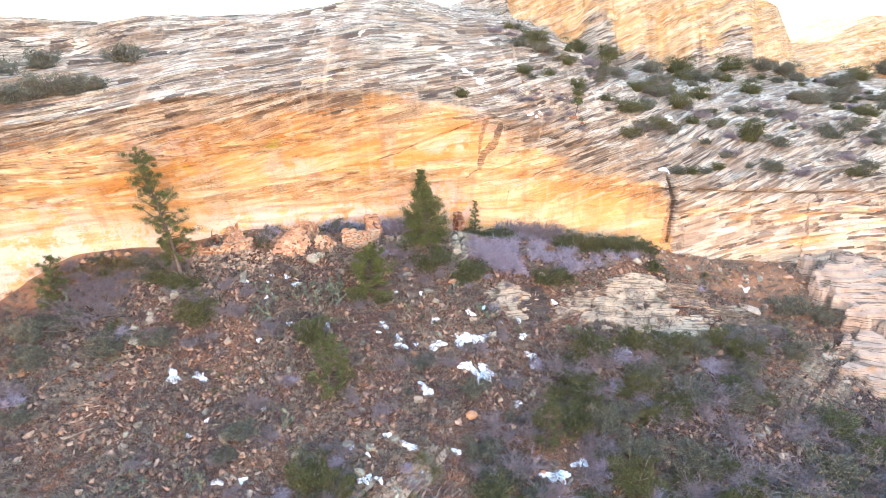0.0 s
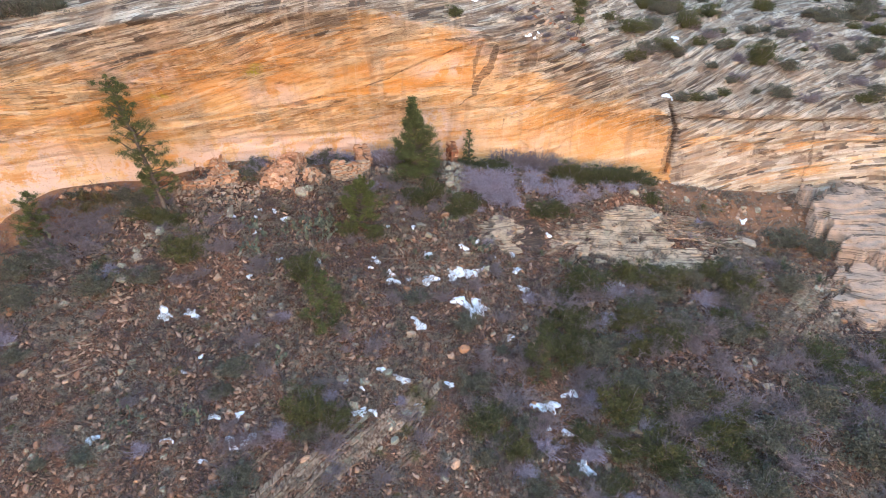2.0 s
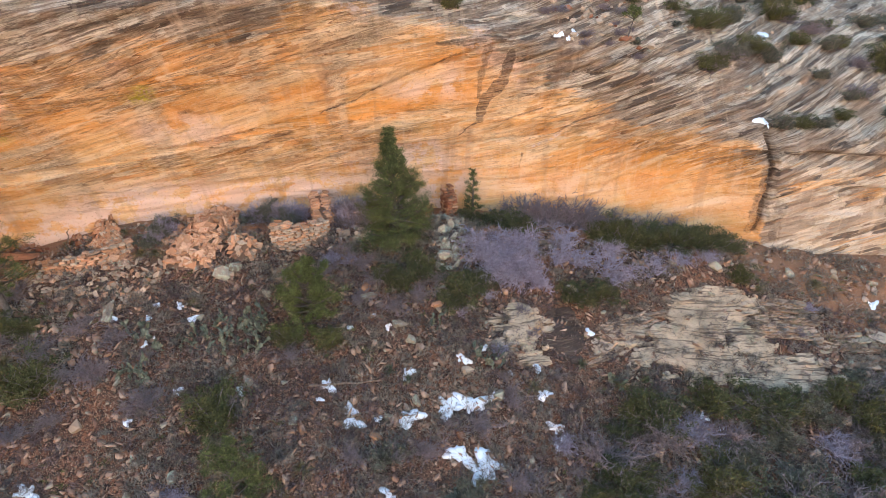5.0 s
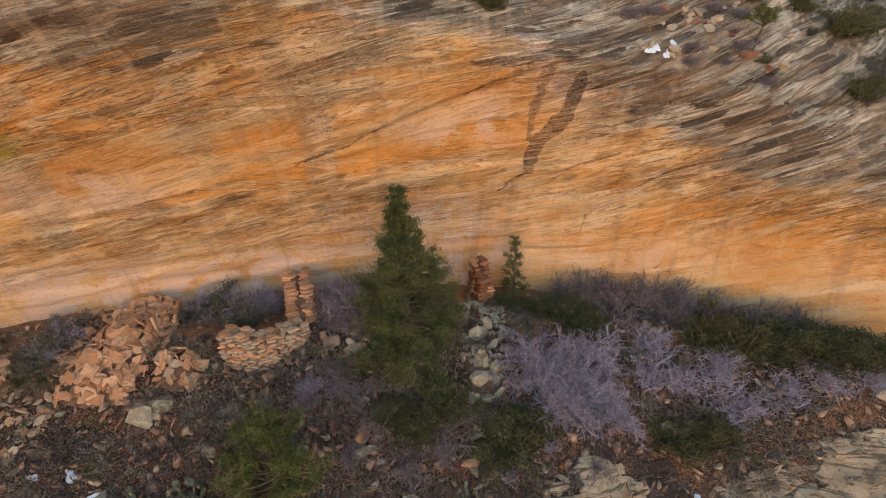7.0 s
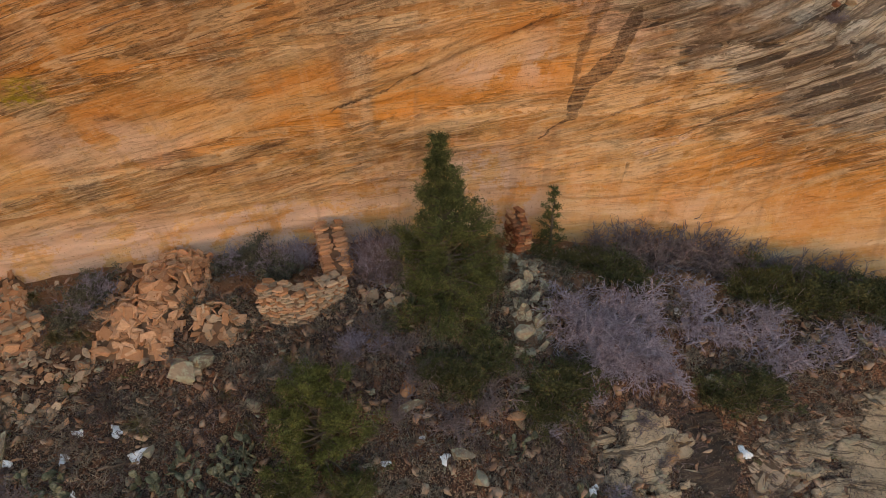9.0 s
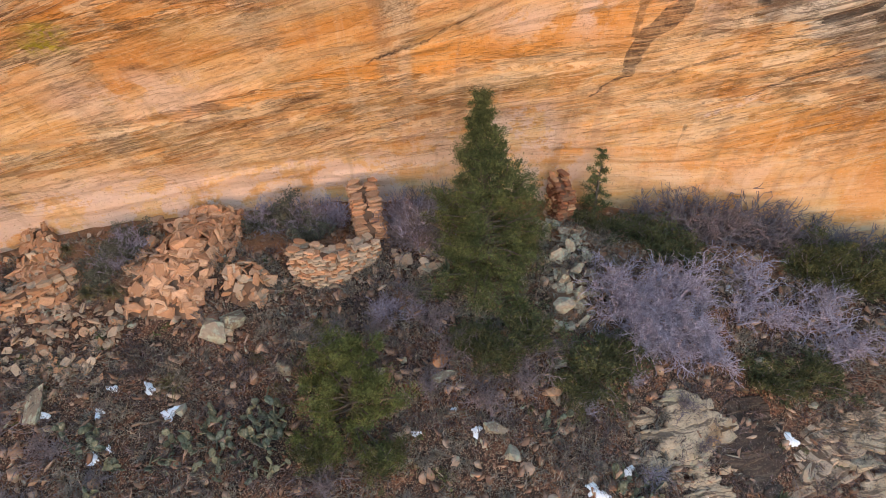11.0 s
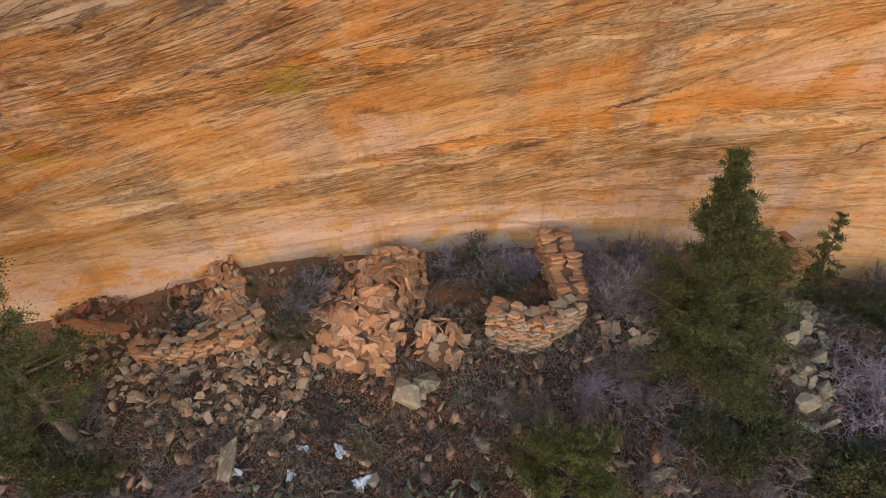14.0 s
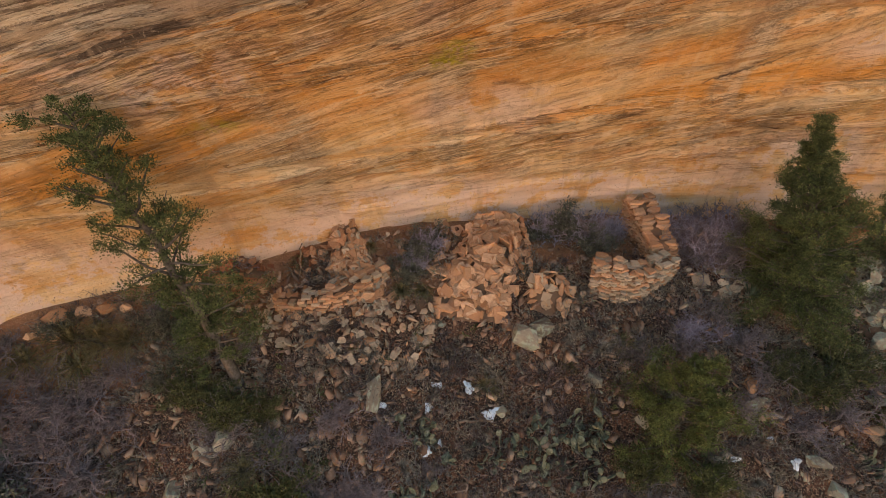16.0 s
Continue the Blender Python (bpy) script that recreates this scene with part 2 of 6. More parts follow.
    busy = m.ramp(lines, (0.15, 0.0), (0.7, 1.0))
    base = m.mix(m.math("MULTIPLY", busy, m.ramp(slab.outputs[2], (0.86, 0.0), (0.88, 0.6))), base, (0.33, 0.165, 0.075))
    base = m.mix(m.math("MULTIPLY", m.math("MULTIPLY_ADD", busy, 0.7, 0.3), m.ramp(slab.outputs[0], (0.74, 0.0), (0.76, 0.5))), base, (0.80, 0.60, 0.39))
    base = m.mix(m.math("MULTIPLY", m.math("MULTIPLY_ADD", busy, 0.6, 0.4), m.ramp(slab.outputs[1], (0.78, 0.0), (0.80, 0.45))), base, (0.58, 0.24, 0.065))
    palefac = m.math("MULTIPLY", pale, m.ramp(m.noise(p, 1.7, 8, 0.72), (0.45, 0.05), (0.515, 0.95)))
    base = m.mix(palefac, base, (0.74, 0.53, 0.42))
    # sharp little ledges along the laminae, their shade and bright edges painted in colour
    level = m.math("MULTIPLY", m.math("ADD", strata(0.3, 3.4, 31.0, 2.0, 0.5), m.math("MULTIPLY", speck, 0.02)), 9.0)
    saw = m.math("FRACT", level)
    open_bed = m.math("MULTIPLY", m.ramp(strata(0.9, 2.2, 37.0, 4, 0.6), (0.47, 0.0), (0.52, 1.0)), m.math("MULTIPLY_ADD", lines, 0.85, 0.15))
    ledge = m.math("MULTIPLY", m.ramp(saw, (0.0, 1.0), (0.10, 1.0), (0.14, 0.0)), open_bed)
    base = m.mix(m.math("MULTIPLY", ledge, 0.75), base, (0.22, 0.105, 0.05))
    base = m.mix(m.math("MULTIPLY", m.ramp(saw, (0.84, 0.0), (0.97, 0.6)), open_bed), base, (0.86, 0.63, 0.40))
    buff = m.ramp(wide, (0.34, (0.43, 0.30, 0.20)), (0.5, (0.60, 0.47, 0.335)), (0.64, (0.72, 0.59, 0.45)))
    buff = m.mix(m.ramp(flake.outputs[0], (0.55, 0.0), (0.58, 0.5)), buff, (0.62, 0.53, 0.42))
    buff = m.mix(m.ramp(flake.outputs[1], (0.6, 0.0), (0.63, 0.55)), buff, (0.30, 0.195, 0.125))
    buff = m.mix(m.ramp(slab.outputs[0], (0.60, 0.0), (0.63, 0.6)), buff, (0.70, 0.585, 0.46))
    buff = m.mix(m.ramp(slab.outputs[1], (0.76, 0.0), (0.79, 0.65)), buff, (0.22, 0.15, 0.105))
    buff = m.mix(m.ramp(slab.outputs[2], (0.86, 0.0), (0.88, 0.85)), buff, (0.075, 0.055, 0.045))
    buff = m.mix(m.math("MULTIPLY", m.ramp(mid, (0.45, 0.75), (0.47, 0.0)), lines), buff, (0.16, 0.105, 0.075))
    buff = m.mix(m.math("MULTIPLY", m.ramp(fine, (0.455, 0.6), (0.468, 0.0)), lines), buff, (0.085, 0.062, 0.05))
    buff = m.mix(m.ramp(cloud, (0.54, 0.0), (0.60, 0.5)), buff, (0.44, 0.29, 0.19))
    gfac = m.ramp(m.math("ADD", grey, m.math("MULTIPLY", m.math("SUBTRACT", m.math("ADD", mid, strata(0.4, 1.7, 9.0, 5)), 1.0), 1.3)), (0.40, 0.0), (0.56, 1.0))
    base = m.mix(gfac, base, buff)
    crack = m.math("MULTIPLY", hairline(strata(0.8, 8.0, 21.0, 5, 0.7), 0.5, 0.016), m.ramp(blotch, (0.45, 0.0), (0.51, 1.0)))
    crack = m.math("MULTIPLY", m.math("MAXIMUM", crack, m.math("MULTIPLY", hairline(fine, 0.5, 0.018), patch)), lines)
    base = m.mix(m.math("MULTIPLY", crack, 0.65), base, (0.10, 0.055, 0.032))
    base = m.mix(m.ramp(speck, (0.36, 0.5), (0.42, 0.0)), base, (0.26, 0.14, 0.075))
    base = m.mix(m.ramp(speck, (0.59, 0.0), (0.65, 0.4)), base, (0.84, 0.64, 0.46))
    xyz = m.node("ShaderNodeSeparateXYZ", Vector=p)
    wash = m.noise(m.vec(m.math("MULTIPLY", xyz.outputs[0], 2.2), 0.0, m.math("MULTIPLY", xyz.outputs[2], 0.28)), 1.0, 5, 0.6)
    base = m.mix(m.ramp(wash, (0.56, 0.0), (0.64, 0.3)), base, (0.34, 0.19, 0.11))
    base = m.mix(m.ramp(wash, (0.34, 0.35), (0.42, 0.0)), base, (0.80, 0.57, 0.38))
    # dark colour of the water stains and of the shade painted below overhangs
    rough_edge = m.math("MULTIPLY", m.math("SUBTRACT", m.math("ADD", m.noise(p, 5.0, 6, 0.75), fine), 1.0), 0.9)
    sfac = m.math("MULTIPLY", m.ramp(m.math("ADD", stain_shade, rough_edge), (0.42, 0.0), (0.66, 1.0)), m.ramp(m.math("ADD", fine, m.math("MULTIPLY", speck, 0.4)), (0.60, 0.95), (0.78, 0.35)))
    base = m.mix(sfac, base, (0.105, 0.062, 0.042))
    lichen = m.math("MULTIPLY", m.attr("lichen"), m.ramp(m.noise(p, 9.0, 5, 0.7), (0.42, 0.0), (0.55, 1.0)))
    base = m.mix(lichen, base, (0.52, 0.42, 0.03))
    h = m.math("ADD", m.math("MULTIPLY", m.math("MULTIPLY", fine, 0.8), calm), m.math("MULTIPLY", m.math("MULTIPLY", mid, 1.0), calm))
    h = m.math("ADD", h, m.math("MULTIPLY", m.math("MULTIPLY", slab.outputs[1], -0.7), calm))
    h = m.math("ADD", h, m.math("ADD", m.math("MULTIPLY", flake.outputs[2], 0.35), m.math("MULTIPLY", speck, 0.4)))
    h = m.math("SUBTRACT", h, m.math("ADD", m.math("MULTIPLY", crack, 0.6), m.math("MULTIPLY", ledge, 0.5)))
    return m.finish(base, h, 0.9, 0.06)


def make_soil():
    m = Nodes("red_soil_and_litter", 0.95, 0.1)
    p = m.place()
    a = m.noise(p, 0.8, 5, 0.6)
    b = m.noise(p, 9.0, 6, 0.7)
    c = m.noise(p, 45.0, 4, 0.7)
    col = m.ramp(a, (0.36, (0.07, 0.037, 0.026)), (0.46, (0.14, 0.064, 0.041)), (0.54, (0.215, 0.087, 0.047)), (0.62, (0.145, 0.08, 0.056)))
    col = m.mix(m.ramp(b, (0.44, 0.9), (0.53, 0.0)), col, (0.034, 0.024, 0.02))
    col = m.mix(m.ramp(m.noise(p, 22.0, 5, 0.75), (0.44, 0.8), (0.50, 0.0)), col, (0.03, 0.021, 0.018))
    col = m.mix(m.ramp(c, (0.55, 0.0), (0.60, 0.85)), col, (0.46, 0.29, 0.19))
    col = m.mix(m.ramp(m.noise(p, 31.0, 4, 0.7), (0.60, 0.0), (0.64, 0.8)), col, (0.36, 0.33, 0.24))
    flat = m.node("ShaderNodeSeparateXYZ", Vector=p)
    dev = m.math("SUBTRACT", flat.outputs[0], 1.5)
    shelter = m.math("ADD", flat.outputs[1], m.math("MULTIPLY", m.math("MULTIPLY", dev, dev), 0.0245))
    lit_dust = m.math("MULTIPLY", m.ramp(m.math("ADD", m.math("SUBTRACT", shelter, 21.9), m.math("MULTIPLY", b, 0.5)), (0.1, 0.0), (0.6, 0.6)), m.math("GREATER_THAN", shelter, 20.0))
    col = m.mix(lit_dust, col, (0.40, 0.20, 0.11))          # dry red dust under the overhang, painted lighter to stand for warm light there
    north = m.node("ShaderNodeSeparateXYZ", Vector=p).outputs[1]
    bare = m.math("MULTIPLY", m.math("LESS_THAN", north, -36.0), m.ramp(m.noise(p, 0.03, 4), (0.3, 0.55), (0.5, 1.0)))
    col = m.mix(bare, col, (0.66, 0.45, 0.29))          # pale sandstone colour on the unseen far side, so it reflects warm light
    h = m.math("ADD", b, m.math("MULTIPLY", c, 0.5))
    return m.finish(col, h, 0.9, 0.06)


def make_stone(name, dark, mid, light, lichen=0.0, per_object=True):
    m = Nodes(name, 0.9, 0.15)
    p = m.local() if per_object else m.place()
    r = m.each() if per_object else m.island()
    a = m.noise(p, 6.0, 5, 0.6)
    b = m.noise(p, 38.0, 5, 0.7)
    col = m.ramp(r, (0.0, dark), (0.5, mid), (1.0, light))
    col = m.mix(m.ramp(a, (0.35, 0.55), (0.62, 0.0)), col, dark)
    col = m.mix(m.ramp(b, (0.55, 0.0), (0.75, 0.35)), col, light)
    if lichen:
        col = m.mix(m.ramp(m.noise(p, 4.0, 6, 0.7), (0.62 - lichen * 0.3, 0.0), (0.68 - lichen * 0.25, 0.85)), col, (0.36, 0.37, 0.27))
    return m.finish(col, m.math("ADD", a, m.math("MULTIPLY", b, 0.5)), 0.6, 0.02)


def make_beds(name, k=1.0, high=(0.52, 0.385, 0.275)):
    m = Nodes(name, 0.92, 0.12)
    p = m.local()
    q = m.node("ShaderNodeMapping", Vector=p)
    q.inputs["Scale"].default_value = (1.2, 1.2, 26.0)
    r = m.each()
    bed = m.noise(q.outputs[0], 1.5, 5, 0.65)
    a = m.noise(p, 2.4, 6, 0.65)
    b = m.noise(p, 30.0, 5, 0.7)
    col = m.ramp(r, (0.0, (0.24 * k, 0.155 * k, 0.10 * k)), (0.5, (0.35 * k, 0.24 * k, 0.163 * k)), (1.0, (0.45 * k, 0.33 * k, 0.232 * k)))
    col = m.mix(m.ramp(bed, (0.45, 0.9), (0.49, 0.0)), col, (0.13, 0.075, 0.048))
    col = m.mix(m.ramp(bed, (0.55, 0.0), (0.60, 0.6)), col, high)
    col = m.mix(m.ramp(a, (0.38, 0.7), (0.47, 0.0)), col, (0.24, 0.155, 0.105))
    col = m.mix(m.ramp(m.noise(p, 1.7, 5, 0.6), (0.55, 0.0), (0.62, 0.55)), col, (0.34, 0.31, 0.21))
    col = m.mix(m.ramp(b, (0.36, 0.6), (0.43, 0.0)), col, (0.15, 0.10, 0.07))
    return m.finish(col, m.math("ADD", bed, m.math("MULTIPLY", b, 0.5)), 0.8, 0.03)


def make_leaf(name, dark, mid, light):
    m = Nodes(name, 0.75, 0.12)
    p = m.place()
    soft = [tuple(0.5 * (c + k) for c, k in zip(q, mid)) for q in (dark, light)]
    col = m.ramp(m.island(), (0.0, soft[0]), (0.5, mid), (1.0, soft[1]))
    col = m.mix(m.ramp(m.noise(p, 2.6, 3), (0.4, 0.0), (0.65, 0.6)), col, dark)
    col = m.mix(m.ramp(m.noise(p, 7.0, 4, 0.7), (0.52, 0.0), (0.60, 0.75)), col, light)
    col = m.mix(m.ramp(m.noise(p, 17.0, 3, 0.7), (0.42, 0.8), (0.52, 0.0)), col, tuple(0.65 * c for c in dark))
    return m.finish(col)


def make_bark(name, dark, light, scale=18.0):
    m = Nodes(name, 0.95, 0.1)
    p = m.local()
    f = m.noise(p, scale, 5, 0.7)
    return m.finish(m.ramp(f, (0.35, dark), (0.65, light)), f, 0.6, 0.01)


def make_snow():
    m = Nodes("old_snow", 0.65, 0.3)
    f = m.noise(m.place(), 12.0, 5)
    m.b.inputs["Subsurface Weight"].default_value = 0.0
    return m.finish(m.ramp(f, (0.3, (0.74, 0.77, 0.84)), (0.6, (0.86, 0.88, 0.93))), f, 0.15, 0.02)


SANDSTONE = make_sandstone()
SOIL = make_soil()
RUIN_STONE = make_stone("ruin_sandstone", (0.390, 0.189, 0.098), (0.559, 0.305, 0.176), (0.689, 0.429, 0.273))
GREY_RUIN = make_stone("weathered_ruin_sandstone", (0.324, 0.222, 0.150), (0.480, 0.348, 0.246), (0.624, 0.480, 0.348), 0.12)
RED_STONE = make_stone("red_sandstone", (0.20, 0.075, 0.04), (0.30, 0.12, 0.065), (0.38, 0.18, 0.10))
GRAVEL = make_stone("orange_gravel", (0.15, 0.08, 0.052), (0.26, 0.15, 0.10), (0.46, 0.31, 0.23), per_object=False)
TALUS = make_stone("talus_stone", (0.195, 0.107, 0.072), (0.370, 0.218, 0.146), (0.585, 0.403, 0.286), 0.15, per_object=False)
ROCK = make_stone("lichened_sandstone", (0.176, 0.135, 0.101), (0.324, 0.257, 0.189), (0.472, 0.392, 0.297), 0.45)
OUTCROP = make_stone("pale_layered_sandstone", (0.28, 0.20, 0.14), (0.42, 0.32, 0.225), (0.52, 0.42, 0.32), 0.25)
BEDS = make_beds("thin_bedded_sandstone")
PALE_BEDS = make_beds("pale_bedded_sandstone", 1.6)
RUSTY_BEDS = make_beds("rusty_bedded_sandstone", 1.1, (0.40, 0.20, 0.09))
SNOW = make_snow()
JUNIPER = make_leaf("juniper_foliage", (0.049, 0.057, 0.022), (0.127, 0.141, 0.050), (0.242, 0.247, 0.099))
OAK_LEAF = make_leaf("live_oak_foliage", (0.045, 0.048, 0.022), (0.115, 0.115, 0.05), (0.20, 0.19, 0.09))
BRIGHT_LEAF = make_leaf("bright_foliage", (0.066, 0.073, 0.022), (0.149, 0.160, 0.050), (0.253, 0.253, 0.094))
OLIVE_LEAF = make_leaf("olive_foliage", (0.055, 0.055, 0.022), (0.125, 0.12, 0.047), (0.20, 0.185, 0.08))
GREY_LEAF = make_leaf("greyish_sage_foliage", (0.075, 0.07, 0.05), (0.165, 0.155, 0.11), (0.27, 0.25, 0.185))
TWIG = make_bark("bare_grey_twigs", (0.17, 0.143, 0.18), (0.52, 0.45, 0.53))
DARK_TWIG = make_bark("purple_brown_twigs", (0.13, 0.10, 0.10), (0.34, 0.27, 0.275))
BARK = make_bark("juniper_bark", (0.06, 0.045, 0.035), (0.19, 0.15, 0.125))
DEADWOOD = make_bark("weathered_wood", (0.12, 0.075, 0.05), (0.30, 0.21, 0.155))
CACTUS = make_leaf("prickly_pear_pad", (0.094, 0.099, 0.066), (0.165, 0.171, 0.121), (0.253, 0.248, 0.182))
YUCCA = make_leaf("yucca_blade", (0.07, 0.08, 0.045), (0.13, 0.145, 0.085), (0.22, 0.22, 0.14))
DRY_GRASS = make_leaf("dry_grass", (0.156, 0.128, 0.106), (0.294, 0.240, 0.192), (0.480, 0.396, 0.306))
GOLD_GRASS = make_leaf("golden_grass", (0.13, 0.10, 0.045), (0.23, 0.18, 0.085), (0.36, 0.29, 0.15))
BRUSH = make_leaf("dead_brush", (0.103, 0.069, 0.063), (0.196, 0.138, 0.129), (0.333, 0.247, 0.230))
MORTAR = make_stone("earth_core", (0.15, 0.085, 0.055), (0.21, 0.12, 0.075), (0.27, 0.16, 0.10))


# ---- mesh helpers ----
def mesh_from(name, verts, faces, material, smoothed=False):
    me = bpy.data.meshes.new(name)
    me.from_pydata(verts.tolist() if isinstance(verts, np.ndarray) else verts, [], faces.tolist() if isinstance(faces, np.ndarray) else faces)
    me.materials.append(material)
    if smoothed:
        me.shade_smooth()
    me.update()
    return me


def thing(name, label, category, group="", kind="", at=(0, 0, 0)):
    ob = new(name)
    ob.location = at
    return tagged(ob, label, category, group, kind)


def part(name, me, parent, label="", m=None):
    ob = new(name, me)
    ob.parent = parent
    if m is not None:
        ob.matrix_basis = m
    return tagged(ob, label)


def grid_mesh(name, X, Y, Z, material, attrs=(), smoothed=True):
    """A sheet from 2D arrays of places, with float attributes."""
    n, k = X.shape
    me = bpy.data.meshes.new(name)
    V = np.stack([X, Y, Z], -1).reshape(-1, 3)
    i = np.arange(n * k).reshape(n, k)
    Q = np.stack([i[:-1, :-1], i[:-1, 1:], i[1:, 1:], i[1:, :-1]], -1).reshape(-1, 4)
    me.vertices.add(len(V))
    me.vertices.foreach_set("co", V.ravel())
    me.loops.add(Q.size)
    me.loops.foreach_set("vertex_index", Q.ravel())
    me.polygons.add(len(Q))
    me.polygons.foreach_set("loop_start", np.arange(0, Q.size, 4))
    me.update(calc_edges=True)
    for key, values in attrs:
        me.attributes.new(key, "FLOAT", "POINT").data.foreach_set("value", values.ravel().astype(np.float32))
    me.materials.append(material)
    if smoothed:
        me.shade_smooth()
    return me


def axis(fine_from, fine_to, step, far_from, far_to, growth=1.25):
    """Coordinates that are even in the middle and spread out towards the ends."""
    mid = list(np.arange(fine_from, fine_to + 1e-6, step))
    lo, hi, d = [], [], step
    while (lo[-1] if lo else fine_from) > far_from:
        d *= growth
        lo.append((lo[-1] if lo else fine_from) - d)
    d = step
    while (hi[-1] if hi else mid[-1]) < far_to:
        d *= growth
        hi.append((hi[-1] if hi else mid[-1]) + d)
    return np.array(lo[::-1] + mid + hi)


# ---- the ground: one sheet down the slope and out to the horizon ----
gx = axis(-17, 19, 0.12, -2500, 2500)
gy = axis(8, 23.5, 0.12, -2500, 2500)
GX, GY = np.meshgrid(gx, gy)
ground = tagged(new("ground", grid_mesh("ground", GX, GY, ground_z(GX, GY), SOIL)), "stony red soil slope with plant litter below the cliff", "ground", kind="structure")


# ---- the cliff ----
def bedding(u, w):
    """The coordinate across the laminae, along them, the set's number and the warp of the beds."""
    warp = 0.22 * (fbm(u * 0.28, w * 0.4, 31) - 0.5) + 0.6 * (fbm(u * 0.1, w * 0.12, 35) - 0.5) - 0.34 * softplus(u - 4.0, 1.2) + 0.34 * softplus(u - 16, 2.0)
    k, bed = np.zeros(u.shape, int), w + warp - SETS[0][5] * u
    for n, (f0, f1, amp, fr, ph, t, c, u0) in enumerate(SETS):
        above = w > f0 + f1 * u + amp * np.sin(fr * u + ph)
        k = np.where(above, n, k)
        bed = np.where(above, w + warp - t * u - c * (u - u0) ** 2 + 7.3 * n, bed)
    return bed, u, k, warp


def blot(x, z, cx, cz, rx, rz):
    return np.exp(-((x - cx) / rx) ** 2 - ((z - cz) / rz) ** 2)


def streakline(x, z, x0, z0, x1, z1, w):
    t = np.clip(((x - x0) * (x1 - x0) + (z - z0) * (z1 - z0)) / ((x1 - x0) ** 2 + (z1 - z0) ** 2), 0, 1)
    d = np.hypot(x - x0 - t * (x1 - x0), z - z0 - t * (z1 - z0))
    return 1 - smooth(w * 0.55, w * 1.25, d)


def trail(x, z, way):
    """A streak along a bent way of places and half widths."""
    out = 0.0
    for (x0, z0, w0), (x1, z1, w1) in zip(way, way[1:]):
        t = np.clip(((x - x0) * (x1 - x0) + (z - z0) * (z1 - z0)) / ((x1 - x0) ** 2 + (z1 - z0) ** 2), 0, 1)
        q = np.hypot(x - x0 - t * (x1 - x0), z - z0 - t * (z1 - z0)) / (w0 + t * (w1 - w0))
        out = np.maximum(out, 1 - smooth(0.6, 1.25, q))
    return out


def smear(x, z, cx, cz, half, high, slope=0.2):
    """A smudge drawn out along the beds."""
    return np.exp(-((x - cx) / half) ** 2 - ((z - cz - slope * (x - cx)) / high) ** 2)


def rim_line(x):
    """Height over which the orange face gives way to the grey slickrock."""
    return np.interp(x, [-40, -15, -12, -9, -6.3, -5.3, -3.8, -3.1, -2.5, -1.5, 0.4, 1.9, 2.5, 3.7, 4.8, 6.2, 7.7, 9.0, 9.8],
                     [4.0, 3.9, 4.3, 4.55, 4.9, 5.05, 5.25, 5.5, 5.95, 6.2, 5.75, 5.15, 4.75, 3.97, 3.5, 2.95, 2.65, 2.3, 1.9])


